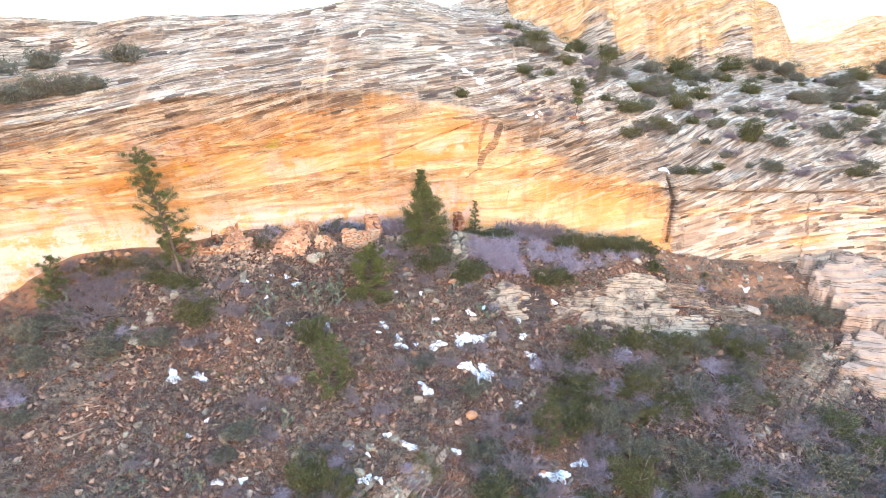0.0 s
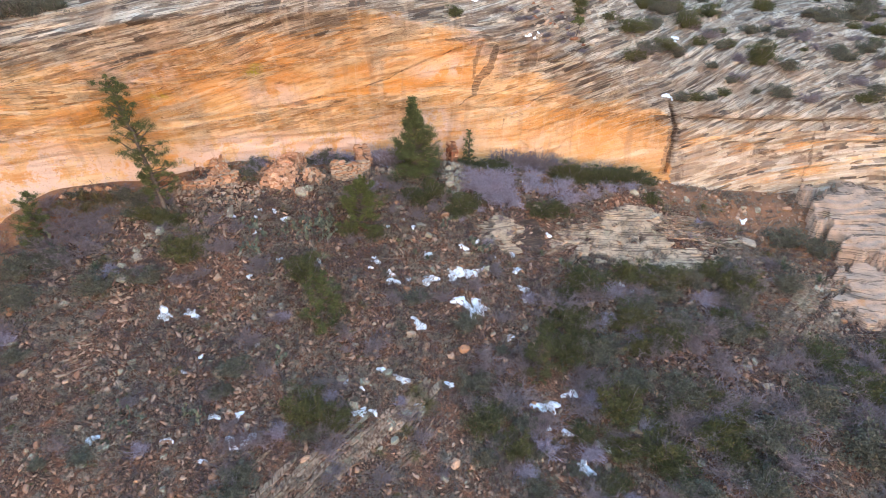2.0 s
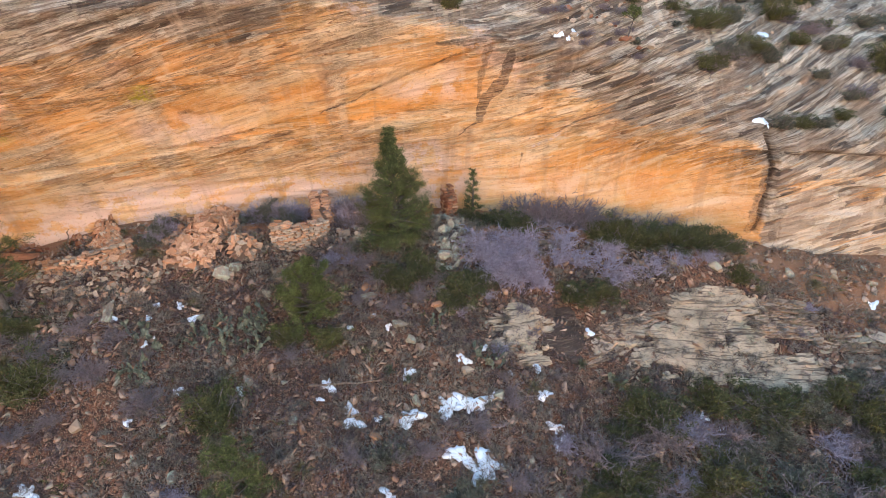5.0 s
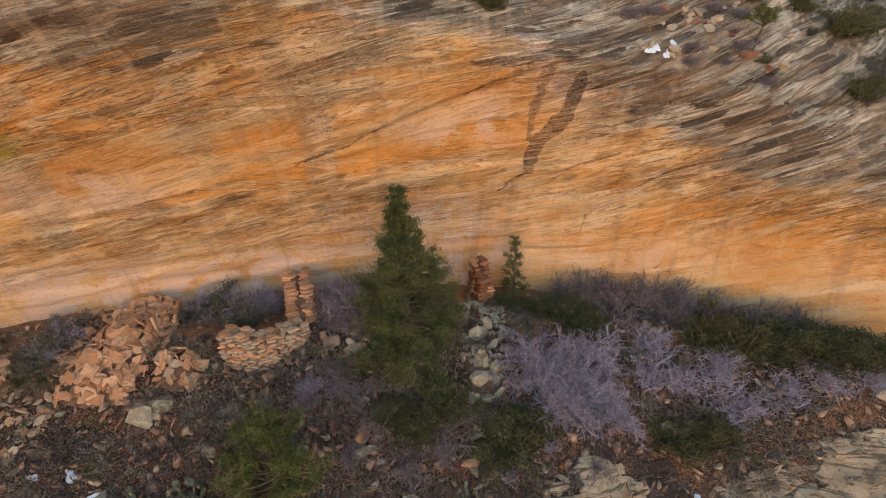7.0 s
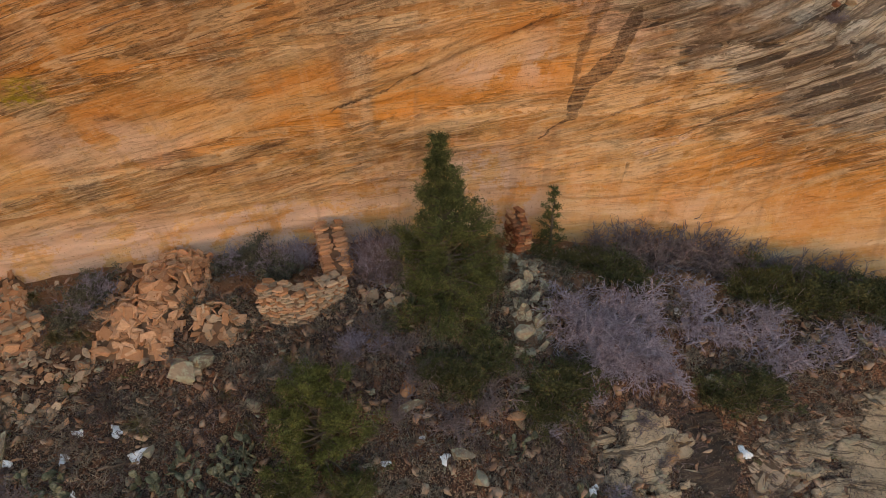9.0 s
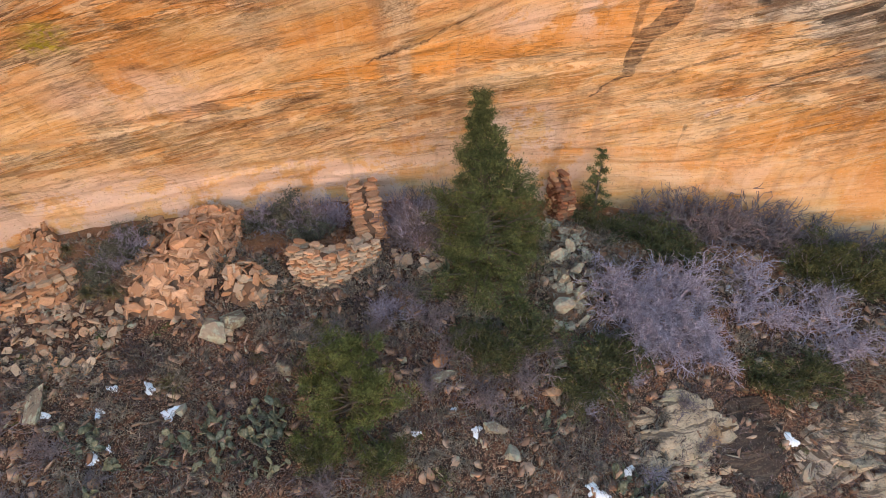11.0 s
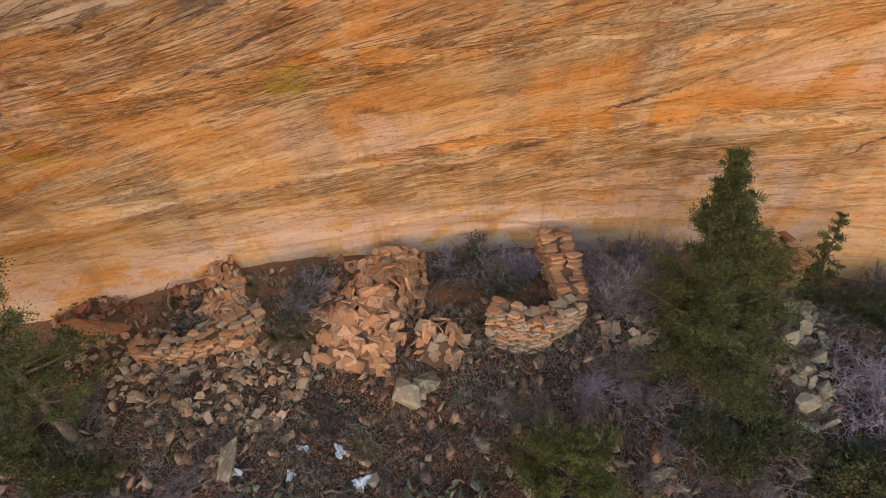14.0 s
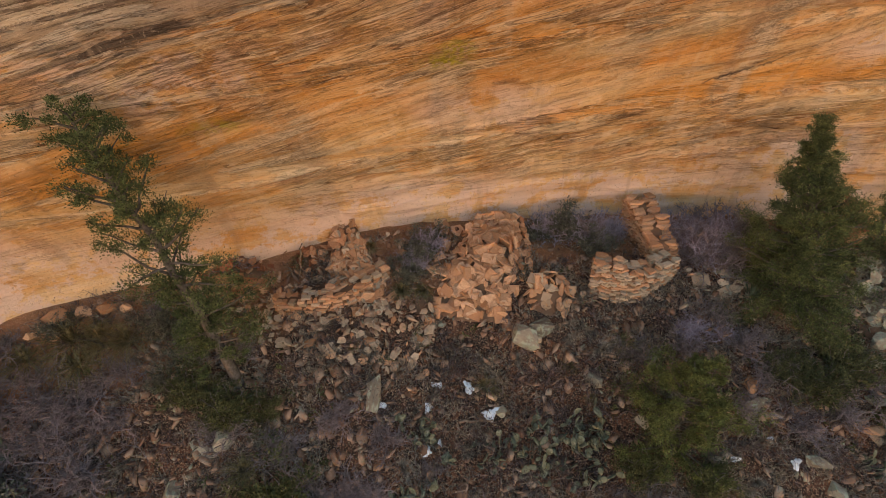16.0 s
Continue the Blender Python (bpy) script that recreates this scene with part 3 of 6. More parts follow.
def build_cliff():
    cx = axis(-17, 17, 0.055, -900, 900, 1.3)
    face = np.concatenate([np.linspace(0, 0.36, 10)[:-1], np.linspace(0.36, 1, 128)])
    back = axis(0.0, 9.0, 0.07, 0, 700, 1.2)
    back = back[back > 0.01]
    S, X = np.meshgrid(np.concatenate([face, 1 + back]), cx, indexing="ij")
    Y, Z = cliff_point(X, S)
    d = np.maximum(S - 1, 0)
    W = Z + d * 0.25
    bed, along, k, warp = bedding(X, W)
    edge = rim_line(X)
    torn = 0.9 * (fbm(along * 0.3, bed * 0.9, 44) - 0.5) + 0.25 * (fbm(along * 1.3, bed * 4.0, 45) - 0.5)
    greyside = 0.5 + 0.9 * (W + 0.3 * d - edge + torn)
    rightside = smooth(9.7, 10.1, X + 0.12 * (W - 1.5))
    worn = 0.42 * smooth(0.50, 0.62, fbm(along * 0.25 + 3, bed * 0.6, 58)) * smooth(1.6, 0.2, edge - W) * smooth(0.5, -1.0, X)
    grey = np.clip(np.maximum.reduce([greyside, rightside, worn]), 0, 1)
    redtop = smooth(14.5, 16.5, d) * smooth(0.0, 4.0, X)          # the red butte behind the slickrock
    grey = grey * (1 - 0.85 * redtop)
    lowface = smooth(9.9, 10.5, X) * smooth(0.5, -0.1, W - wall_rim(X))      # plain pinkish face beyond the crack
    grey = grey * (1 - 0.38 * lowface)
    lay = vnoise(along * 0.25, bed * 5.0, 51) * 0.6 + vnoise(along * 0.6, bed * 13.0, 52) * 0.4
    steps = np.abs(((bed * 3.1 + 0.6 * vnoise(along * 0.5, bed, 53)) % 1.0) - 0.5)
    rough = 0.025 + 0.24 * grey * smooth(0.25, 0.7, fbm(along * 0.3, bed * 0.8, 57)) + 0.02 * (k % 2 == 0)
    out = rough * (lay + 0.7 * steps - 0.75) + 0.28 * (fbm(X * 0.35, W * 0.35, 61, 3) - 0.5) * smooth(0.2, 2.0, W)
    out = out + 0.07 * (k == 2) * smooth(0.5, 0.55, vnoise(along * 0.3, bed * 1.1, 66)) + 0.05 * smooth(0.6, 0.64, vnoise(along * 0.4, bed * 2.0, 67))
    stair = bed * 2.3 + 0.8 * vnoise(along * 0.35, bed * 0.6, 54)
    sf = stair - np.floor(stair)
    out = out + 0.20 * grey * (smooth(0.5, 0.85, sf) - sf + 0.3) * (0.35 + 0.65 * vnoise(along * 0.4, np.floor(stair) * 2.7, 55)) * smooth(9.9, 9.0, np.where(W > 2.3, 0, X))
    above_set = W - np.interp(X, [-2.8, -2.2, -1.6, -0.5, 0.4, 1.9, 3.3, 5.0], [3.1, 3.41, 3.66, 4.1, 4.43, 4.89, 5.31, 5.9])
    out = out + 0.13 * smooth(-0.02, 0.05, above_set) * smooth(1.2, 0.2, above_set) * smooth(-2.6, -1.4, X) * smooth(3.4, 2.4, X)
    out = out + 0.30 * smooth(2.12, 2.22, W + 0.06 * np.sin(X * 2.1)) * smooth(3.3, 2.5, W) * smooth(10.2, 10.6, X) - 0.10 * smooth(0.45, 0.35, np.abs(W - 0.75 + 0.05 * np.sin(X))) * smooth(11.5, 12.5, X)
    crack = np.maximum(streakline(X, Z, 9.95, -0.2, 10.05, 1.75, 0.10), streakline(X, Z, 10.02, 1.7, 9.8, 2.5, 0.09))
    out = out - 0.30 * crack
    far = np.exp(-(np.maximum(np.abs(X) - 20, 0) / 20) ** 2)
    nz = smooth(0.0, 2.5, d) * 0.8
    big = 1.4 * (fbm(X * 0.12, (Y + Z) * 0.12, 71, 3) - 0.5) * smooth(2, 9, d)
    Y = Y - out * (1 - nz) * far
    Z = Z + (out * nz + 0.3 * big) * far
    jx, jz = X + 0.14 * (fbm(X * 2.5, Z * 2.5, 83) - 0.5) + 0.1 * (fbm(X * 9, Z * 9, 84) - 0.5), Z + 0.3 * (fbm(X * 2.2, Z * 2.2, 85) - 0.5)
    jw = W + 0.22 * (fbm(X * 1.1, W * 0.3, 89) - 0.5)
    # water stains, plus shade painted in colour along overhang edges and in the crack
    stain_shade = np.maximum.reduce([trail(jx, jz, ((1.85, 4.85, 0.17), (1.74, 4.18, 0.15), (1.64, 3.42, 0.05))) * 0.62,
                               trail(jx, jz, ((2.52, 4.6, 0.15), (2.40, 3.95, 0.16), (1.86, 3.40, 0.19), (1.72, 2.82, 0.12))),
                               trail(X, jz, ((1.80, 2.84, 0.05), (1.45, 2.60, 0.04), (1.15, 2.33, 0.03))), 0.8 * trail(jx, jz, ((0.5, 4.88, 0.05), (1.2, 5.0, 0.12), (1.75, 5.1, 0.07))),
                               # painted shade line below the proud set
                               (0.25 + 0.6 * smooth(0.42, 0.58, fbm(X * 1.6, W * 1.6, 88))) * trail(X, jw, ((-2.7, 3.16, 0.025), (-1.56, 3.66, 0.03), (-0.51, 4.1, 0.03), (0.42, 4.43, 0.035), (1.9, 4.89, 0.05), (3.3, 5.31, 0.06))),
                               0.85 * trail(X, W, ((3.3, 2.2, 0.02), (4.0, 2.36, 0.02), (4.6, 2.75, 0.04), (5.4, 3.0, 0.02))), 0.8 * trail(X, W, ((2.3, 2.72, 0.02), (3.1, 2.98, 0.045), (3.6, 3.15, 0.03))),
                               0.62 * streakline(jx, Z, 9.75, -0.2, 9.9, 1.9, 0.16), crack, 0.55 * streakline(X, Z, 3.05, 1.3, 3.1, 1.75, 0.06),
                               # first: painted shade line below the jutting ledge beyond the crack
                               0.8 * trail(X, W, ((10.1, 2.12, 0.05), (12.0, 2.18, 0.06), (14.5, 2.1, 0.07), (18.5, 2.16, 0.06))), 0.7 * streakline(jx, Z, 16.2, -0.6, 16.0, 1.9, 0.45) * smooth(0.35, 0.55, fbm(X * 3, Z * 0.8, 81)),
                               0.62 * streakline(X, Z, 12.2, 0.72, 16.4, 0.55, 0.28) * smooth(0.38, 0.55, fbm(X * 3, Z * 4.0, 82)), 0.55 * streakline(X, Z, 10.5, -0.4, 10.45, 0.6, 0.25)])
    for cx0, cz0, half, high in ((-4.4, 4.6, 0.55, 0.16), (-2.85, 3.02, 0.6, 0.09), (-3.7, 2.15, 0.75, 0.08), (-5.75, 3.45, 0.4, 0.15), (-2.2, 3.5, 0.35, 0.14), (-2.5, 1.85, 0.5, 0.07), (-5.4, 1.35, 0.5, 0.05), (-6.2, 2.55, 0.9, 0.07), (-9.4, 1.55, 0.8, 0.06)):
        stain_shade = np.maximum(stain_shade, 0.66 * smear(X, W, cx0, cz0, half, high) * (0.55 + 0.9 * (fbm(along * 1.2, bed * 7.0, 87) - 0.3)))
    seep = np.zeros_like(X)
    for q in range(26):
        x0 = -13 + 24 * hash2(q, 3, 5)
        z0 = 2.0 + 3.5 * hash2(q, 7, 5)
        seep = np.maximum(seep, 0.14 * hash2(q, 9, 2) * streakline(X, W, x0, z0, x0 + 0.15, z0 + 0.9, 0.18))
    pocket = np.maximum.reduce([0.7 * smear(X, W, 0.85, 5.55, 0.5, 0.10), 0.8 * smear(X, W, 4.3, 4.75, 0.9, 0.12), 0.85 * smear(X, W, 3.7, 5.12, 0.5, 0.10), 0.7 * smear(X, W, 5.8, 4.75, 0.7, 0.12), 0.7 * smear(X, W, 6.8, 4.3, 0.5, 0.10),
                                0.6 * smooth(0.62, 0.70, fbm(along * 0.5, bed * 1.6, 191)) * smooth(-0.2, 0.8, W + 0.3 * d - edge) * smooth(-1.0, 2.0, X)])
    stain_shade = np.clip(np.maximum.reduce([stain_shade, seep, pocket]) * far, 0, 1)
    pale = np.clip(blot(X, Z, -4.3, 0.9, 0.6, 0.35) * 1.8 + blot(X, Z, -7.2, 1.0, 1.6, 0.5) + 0.7 * blot(X, Z, -0.5, 1.3, 2.2, 0.7) + 0.9 * blot(X, Z, -0.2, 3.75, 0.7, 0.3) + 0.8 * blot(X, Z, 0.9, 3.9, 0.35, 0.5)
                   + 0.2 * blot(X, Z, 4.2, 0.6, 1.8, 0.5) + 0.12 * smooth(2.0, 0.4, Z) + 0.75 * smooth(-1.0, -3.5, X) * smooth(1.7, 0.5, Z + 0.5 * (fbm(X * 0.7, Z, 97) - 0.5)) + 0.8 * smooth(0.58, 0.75, fbm(X * 0.3, W * 0.5, 91)) * smooth(4.0, 2.0, X), 0, 1)
    pale = np.maximum(pale, trail(X, W, ((3.4, 1.95, 0.03), (3.95, 2.2, 0.06), (4.45, 2.6, 0.05))))
    deep = np.clip(smear(X, W, -5.9, 4.35, 1.6, 0.45) + 0.8 * smear(X, W, -7.6, 3.3, 1.8, 0.3) + 0.7 * smear(X, W, -2.8, 3.9, 1.4, 0.25, 0.3) + 0.8 * smear(X, W, -10.5, 2.6, 1.5, 0.35) + smear(X, W, -3.2, 5.12, 0.9, 0.22) + smear(X, W, 0.3, 5.2, 1.3, 0.30) + smear(X, W, 3.75, 2.42, 0.5, 0.16) + 0.9 * smear(X, W, -0.6, 3.3, 1.6, 0.35)
                   + 0.9 * blot(X, W, 7.3, 1.7, 2.2, 0.75) + 0.7 * smear(X, W, -4.3, 2.75, 1.5, 0.25) + 0.7 * smear(X, W, -9.5, 3.2, 1.6, 0.4) + 0.8 * smear(X, W, -11.0, 4.0, 1.0, 0.3) + 0.6 * smooth(0.55, 0.68, fbm(along * 0.3 + 9, bed * 0.8, 92)), 0, 1) * (1 - grey)
    tan = np.clip(1.1 * blot(X, W, -1.9, 4.9, 0.9, 0.75) + 0.9 * blot(X, W, -1.0, 5.5, 0.9, 0.5) + 0.8 * streakline(X, W, -2.3, 3.0, -2.1, 4.6, 0.28) + 0.7 * streakline(X, W, -6.7, 2.2, -6.5, 3.8, 0.3) + 0.6 * blot(X, W, -4.4, 4.6, 0.6, 0.35)
                  + 0.5 * streakline(X, W, -9.0, 1.2, -8.8, 3.2, 0.4) + 0.5 * streakline(X, W, -4.1, 3.6, -3.9, 4.8, 0.3), 0, 1) * (1 - grey)
    lichen = np.clip(blot(X, Z, -6.56, 3.84, 0.28, 0.10) + blot(X, Z, -6.4, 4.06, 0.20, 0.1) + 0.6 * blot(X, Z, -9.6, 3.1, 0.3, 0.12), 0, 1)
    bands = smooth(0.47, 0.59, fbm(along * 0.16, bed * 0.9, 95))
    lines = 0.07 + 0.16 * smooth(0.6, 1.6, W) + 0.6 * bands * smooth(0.9, 2.4, W) * (0.5 + 0.5 * smooth(0.5, -1.5, X))
    lines = lines + 0.9 * smooth(1.5, 0.3, edge - W) * np.where(X < -2.5, 1.0, 0.6) + 0.5 * tan + 0.55 * smear(X, W, 5.6, 2.95, 2.2, 0.35) + 0.8 * grey
    lines = np.clip(lines, 0, 1) * (1 - 0.45 * lowface)
    me = grid_mesh("cliff", X, Y, Z, SANDSTONE, (("u", X), ("w", W), ("warp", warp), ("grey", grey), ("stain_shade", stain_shade), ("pale", pale), ("lichen", lichen), ("lines", lines), ("deep", deep), ("tan", tan)))
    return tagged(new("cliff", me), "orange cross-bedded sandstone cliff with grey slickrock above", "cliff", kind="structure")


cliff = build_cliff()


# ---- stones ----
from mathutils.bvhtree import BVHTree


def hull_mesh(name, material, seed, flat=0.5, points=16):
    """An angular broken stone about 1 m across before scaling."""
    r = np.random.RandomState(seed)
    bm = bmesh.new()
    for _ in range(points):
        q = r.uniform(-1, 1, 3)
        q = q / (np.abs(q) ** 3.5).sum() ** (1 / 3.5)
        bm.verts.new((0.5 * q[0] * r.uniform(0.8, 1), 0.5 * q[1] * r.uniform(0.75, 1), 0.5 * flat * q[2] * r.uniform(0.85, 1)))
    res = bmesh.ops.convex_hull(bm, input=bm.verts[:])
    bmesh.ops.delete(bm, geom=[v for v in bm.verts if not v.link_faces], context="VERTS")
    bmesh.ops.recalc_face_normals(bm, faces=bm.faces)
    me = bpy.data.meshes.new(name)
    bm.to_mesh(me)
    bm.free()
    me.materials.append(material)
    return me


def flag_mesh(name, material, seed):
    """An angular flagstone or block with broken edges, 1 m in each direction before scaling."""
    r = np.random.RandomState(seed)
    n = r.randint(4, 8)
    a = np.sort(np.linspace(0, 2 * np.pi, n, endpoint=False) + r.uniform(-0.4, 0.4, n) * 4 / n)
    rad = 0.5 * r.uniform(0.75, 1.2, n)
    if n == 4:
        a, rad = a + np.pi / 4, rad * 1.3
    V, F = [], []
    for share, z in ((0.9, -0.5), (1.0, -0.3), (0.98, 0.32), (0.86, 0.5)):
        V += [(share * rad[i] * math.cos(a[i]) * r.uniform(0.95, 1.05), share * rad[i] * math.sin(a[i]) * r.uniform(0.95, 1.05), z + r.uniform(-0.09, 0.09)) for i in range(n)]
    for k in range(3):
        F += [(k * n + i, k * n + (i + 1) % n, (k + 1) * n + (i + 1) % n, (k + 1) * n + i) for i in range(n)]
    F += [tuple(range(3 * n, 4 * n)), tuple(range(n - 1, -1, -1))]
    return mesh_from(name, V, F, material)


SLABS = {m: [flag_mesh("slab", m, 100 + k) for k in range(12)] for m in (RUIN_STONE, GREY_RUIN, RED_STONE, ROCK)}


def scaled(p, turn, s):
    return Matrix.Translation(p) @ turn.to_matrix().to_4x4() @ Matrix.Diagonal((*s, 1))


def stone_in(parent, name, material, rng, p, turn, s):
    ob = new(name, rng.choice(SLABS[material]))
    ob.parent = parent
    ob.matrix_basis = scaled(p, turn, s)
    return ob


def along_line(line, n):
    """n places evenly along a plan line, with the direction there."""
    line = [Vector(q) for q in line]
    lens = [(b - a).length for a, b in zip(line, line[1:])]
    total, out = sum(lens), []
    for k in range(n):
        d = total * k / (n - 1)
        i = 0
        while i < len(lens) - 1 and d > lens[i]:
            d -= lens[i]
            i += 1
        out.append((line[i].lerp(line[i + 1], min(1, d / lens[i])), (line[i + 1] - line[i]).normalized()))
    return out, total


def bow(a, b, bulge, n=8):
    a, b = Vector(a), Vector(b)
    side = Vector((b.y - a.y, a.x - b.x)).normalized()
    return [a.lerp(b, k / n) + side * bulge * math.sin(math.pi * k / n) for k in range(n + 1)]


def masonry(name, label, line, low, high, thick, material, seed, course=0.05, lip=0.05, mixed=None):
    """A dry-laid wall along a plan line; low(f), high(f): heights of foot and top at the share f of its length."""
    rng = random.Random(seed)
    pts, total = along_line(line, 60)
    wall = thing(name, label, "ruin wall", "walls of the ruin", at=(pts[0][0].x, pts[0][0].y, low(0)))
    inv = Matrix.Translation(-Vector(wall.location))
    bm = bmesh.new()
    rows = []
    for k, (p, d) in enumerate(pts):
        f = k / 59
        side = Vector((d.y, -d.x)) * thick * 0.34
        rows.append([bm.verts.new((p.x + s * side.x, p.y + s * side.y, z)) for s, z in ((1, low(f) - 0.15), (1, high(f) - 0.05), (-1, high(f) - 0.05), (-1, low(f) - 0.15))])
    for a, b in zip(rows, rows[1:]):
        for i in range(4):
            bm.faces.new((a[i], b[i], b[(i + 1) % 4], a[(i + 1) % 4]))
    bm.faces.new(rows[0]), bm.faces.new(rows[-1][::-1])
    bmesh.ops.recalc_face_normals(bm, faces=bm.faces)
    core = bpy.data.meshes.new("earth_core")
    bm.to_mesh(core)
    bm.free()
    core.materials.append(MORTAR)
    core.transform(inv)
    part("earth_core", core, wall, "packed earth between the stones")
    zmin, zmax = min(low(k / 20) for k in range(21)), max(high(k / 20) for k in range(21))
    z = zmin
    while z < zmax + course:
        h = course * rng.uniform(0.75, 1.3)
        s = rng.uniform(-0.08, 0)
        while s < total:
            length = rng.uniform(0.08, 0.24)
            f = min(max((s + length / 2) / total, 0), 1)
            ragged = rng.uniform(-lip, lip)
            if low(f) - 0.06 <= z <= high(f) + ragged:
                p, d = pts[min(59, max(0, round(f * 59)))]
                for sgn in (1, -1):
                    side = Vector((d.y, -d.x)) * sgn
                    dep = thick * rng.uniform(0.32, 0.52)
                    c = p + side * (thick * 0.5 - dep / 2 + rng.uniform(-0.02, 0.03))
                    turn = Euler((rng.uniform(-0.08, 0.08), rng.uniform(-0.08, 0.08), math.atan2(d.y, d.x) + rng.uniform(-0.12, 0.12)))
                    m = mixed if mixed and rng.random() < 0.3 else material
                    stone_in(wall, "stone", m, rng, inv @ Vector((c.x, c.y, z + h / 2)), turn, (length * 1.04, dep, h * 1.02))
            s += length * 0.97
        z += h
    return wall


def rubble(name, label, outline, height, count, material, seed, size=(0.12, 0.32), mixed=None, tilt=0.45):
    """A heap of flat broken slabs: outline(u, v) is the heap's height over the ground on its plan box."""
    rng = random.Random(seed)
    (x0, y0), (x1, y1) = outline
    heap = thing(name, label, "rubble pile", "fallen walls of the ruin", at=((x0 + x1) / 2, (y0 + y1) / 2, gz((x0 + x1) / 2, (y0 + y1) / 2)))
    inv = Matrix.Translation(-Vector(heap.location))
    nx = np.linspace(x0 - 0.3, x1 + 0.3, 30)
    ny = np.linspace(y0 - 0.3, y1 + 0.3, 30)
    A, B = np.meshgrid(nx, ny)
    H = np.array([[height(a, b) for a, b in zip(ra, rb)] for ra, rb in zip(A, B)])
    me = grid_mesh("earth_core", A, B, ground_z(A, B) + H - 0.07, MORTAR)
    me.transform(inv)
    part("earth_core", me, heap, "reddish earth under the slabs")
    made, tries, count = 0, 0, int(1.25 * count)
    while made < count and tries < count * 30:
        tries += 1
        x, y = rng.uniform(x0, x1), rng.uniform(y0, y1)
        h = height(x, y)
        if h < 0.03 and rng.random() > 0.08:
            continue
        e = 0.08
        nrm = Vector((height(x - e, y) + gz(x - e, y) - height(x + e, y) - gz(x + e, y), height(x, y - e) + gz(x, y - e) - height(x, y + e) - gz(x, y + e), 2 * e)).normalized()
        turn = (nrm.to_track_quat("Z", "Y") @ Euler((rng.gauss(0, tilt), rng.gauss(0, tilt), rng.uniform(0, 6.3))).to_quaternion()).to_euler()
        s = 0.88 * (size[0] + (size[1] - size[0]) * rng.random() ** 1.7)
        m = mixed if mixed and rng.random() < 0.25 else material
        stone_in(heap, "slab", m, rng, inv @ Vector((x, y, gz(x, y) + h + rng.uniform(-0.03, 0.05))), turn, (s, s * rng.uniform(0.55, 0.9), s * rng.uniform(0.07, 0.15)))
        made += 1
    return heap


# ---- the ruin under the cliff ----
front_line = bow((-4.0, 20.92), (-2.72, 21.32), 0.24)
masonry("masonry_wall", "curved low dry-laid sandstone wall with weathered grey top courses", front_line,
        lambda f: -0.34 - 0.02 * f, lambda f: 0.44 - 0.05 * f + 0.03 * math.sin(9 * f), 0.38, GREY_RUIN, 11, course=0.04, mixed=RUIN_STONE)
masonry("masonry_wall", "tall broken stub of orange dry-laid sandstone wall against the cliff", [(-2.74, 21.55), (-2.9, 22.1), (-3.12, 22.8)],
        lambda f: -0.05 + 0.1 * f, lambda f: 0.42 + 0.30 * f ** 0.8 + 0.04 * math.sin(17 * f), 0.56, RUIN_STONE, 12, course=0.045)
masonry("masonry_wall", "leaning reddish pillar of stacked sandstone slabs against the cliff", [(0.93, 22.72), (0.85, 22.95), (0.76, 23.25)],
        lambda f: -0.14, lambda f: 0.58 + 0.16 * f, 0.36, RED_STONE, 13, course=0.042, mixed=RUIN_STONE)
masonry("masonry_wall", "straight edge of a collapsed sandstone wall beside the rubble", [(-5.16, 20.72), (-5.24, 21.3), (-5.42, 22.15)],
        lambda f: -0.05 + 0.05 * f, lambda f: 0.12 + 0.34 * f, 0.24, RUIN_STONE, 14)
masonry("masonry_wall", "low curved front wall of the collapsed room, pale slabs", bow((-9.35, 19.62), (-7.72, 20.45), 0.30),
        lambda f: -0.28 + 0.12 * f, lambda f: 0.0 + 0.22 * f, 0.30, RUIN_STONE, 15, course=0.055, mixed=GREY_RUIN)


def mound(x, y, cx, cy, rx, ry, h):
    return h * max(0.0, 1 - ((x - cx) / rx) ** 2 - ((y - cy) / ry) ** 2)


def heap_one(x, y):
    f = (y - 20.0) / 2.1
    if not 0 <= f <= 1:
        return 0.0
    mid, half = -6.1 + 0.32 * f, 0.72 - 0.22 * f
    return max(0.0, 1 - ((x - mid) / half) ** 4) * (0.13 + 0.16 * f)


def heap_two(x, y):
    f = (y - 19.9) / 1.35
    if not 0 <= f <= 1:
        return 0.0
    mid, half = -8.0 - 0.62 * f, 0.55 - 0.25 * f
    return max(0.0, 1 - ((x - mid) / half) ** 4) * (0.06 + 0.26 * f * f)


rubble("rubble_pile", "collapsed heap of orange sandstone slabs against the cliff", ((-6.95, 19.95), (-5.2, 22.15)), heap_one, 270, RUIN_STONE, 21, (0.15, 0.44))
rubble("rubble_pile", "heap of pale orange slabs fallen from the room corner", ((-8.95, 19.85), (-7.4, 21.3)), heap_two, 210, RUIN_STONE, 22, (0.12, 0.36), GREY_RUIN)
rubble("rubble_pile", "small heap of broken pale slabs between the walls", ((-5.15, 20.2), (-4.3, 20.85)), lambda x, y: mound(x, y, -4.75, 20.52, 0.45, 0.38, 0.30), 46, RUIN_STONE, 23, (0.15, 0.36), GREY_RUIN)
rubble("rubble_pile", "red broken stones at the back of the collapsed room", ((-11.2, 19.75), (-8.9, 20.7)), lambda x, y: mound(x, y, -10.5, 20.15, 0.7, 0.5, 0.22) + mound(x, y, -9.1, 20.6, 0.35, 0.3, 0.15), 110, RED_STONE, 24, (0.10, 0.28), RUIN_STONE)
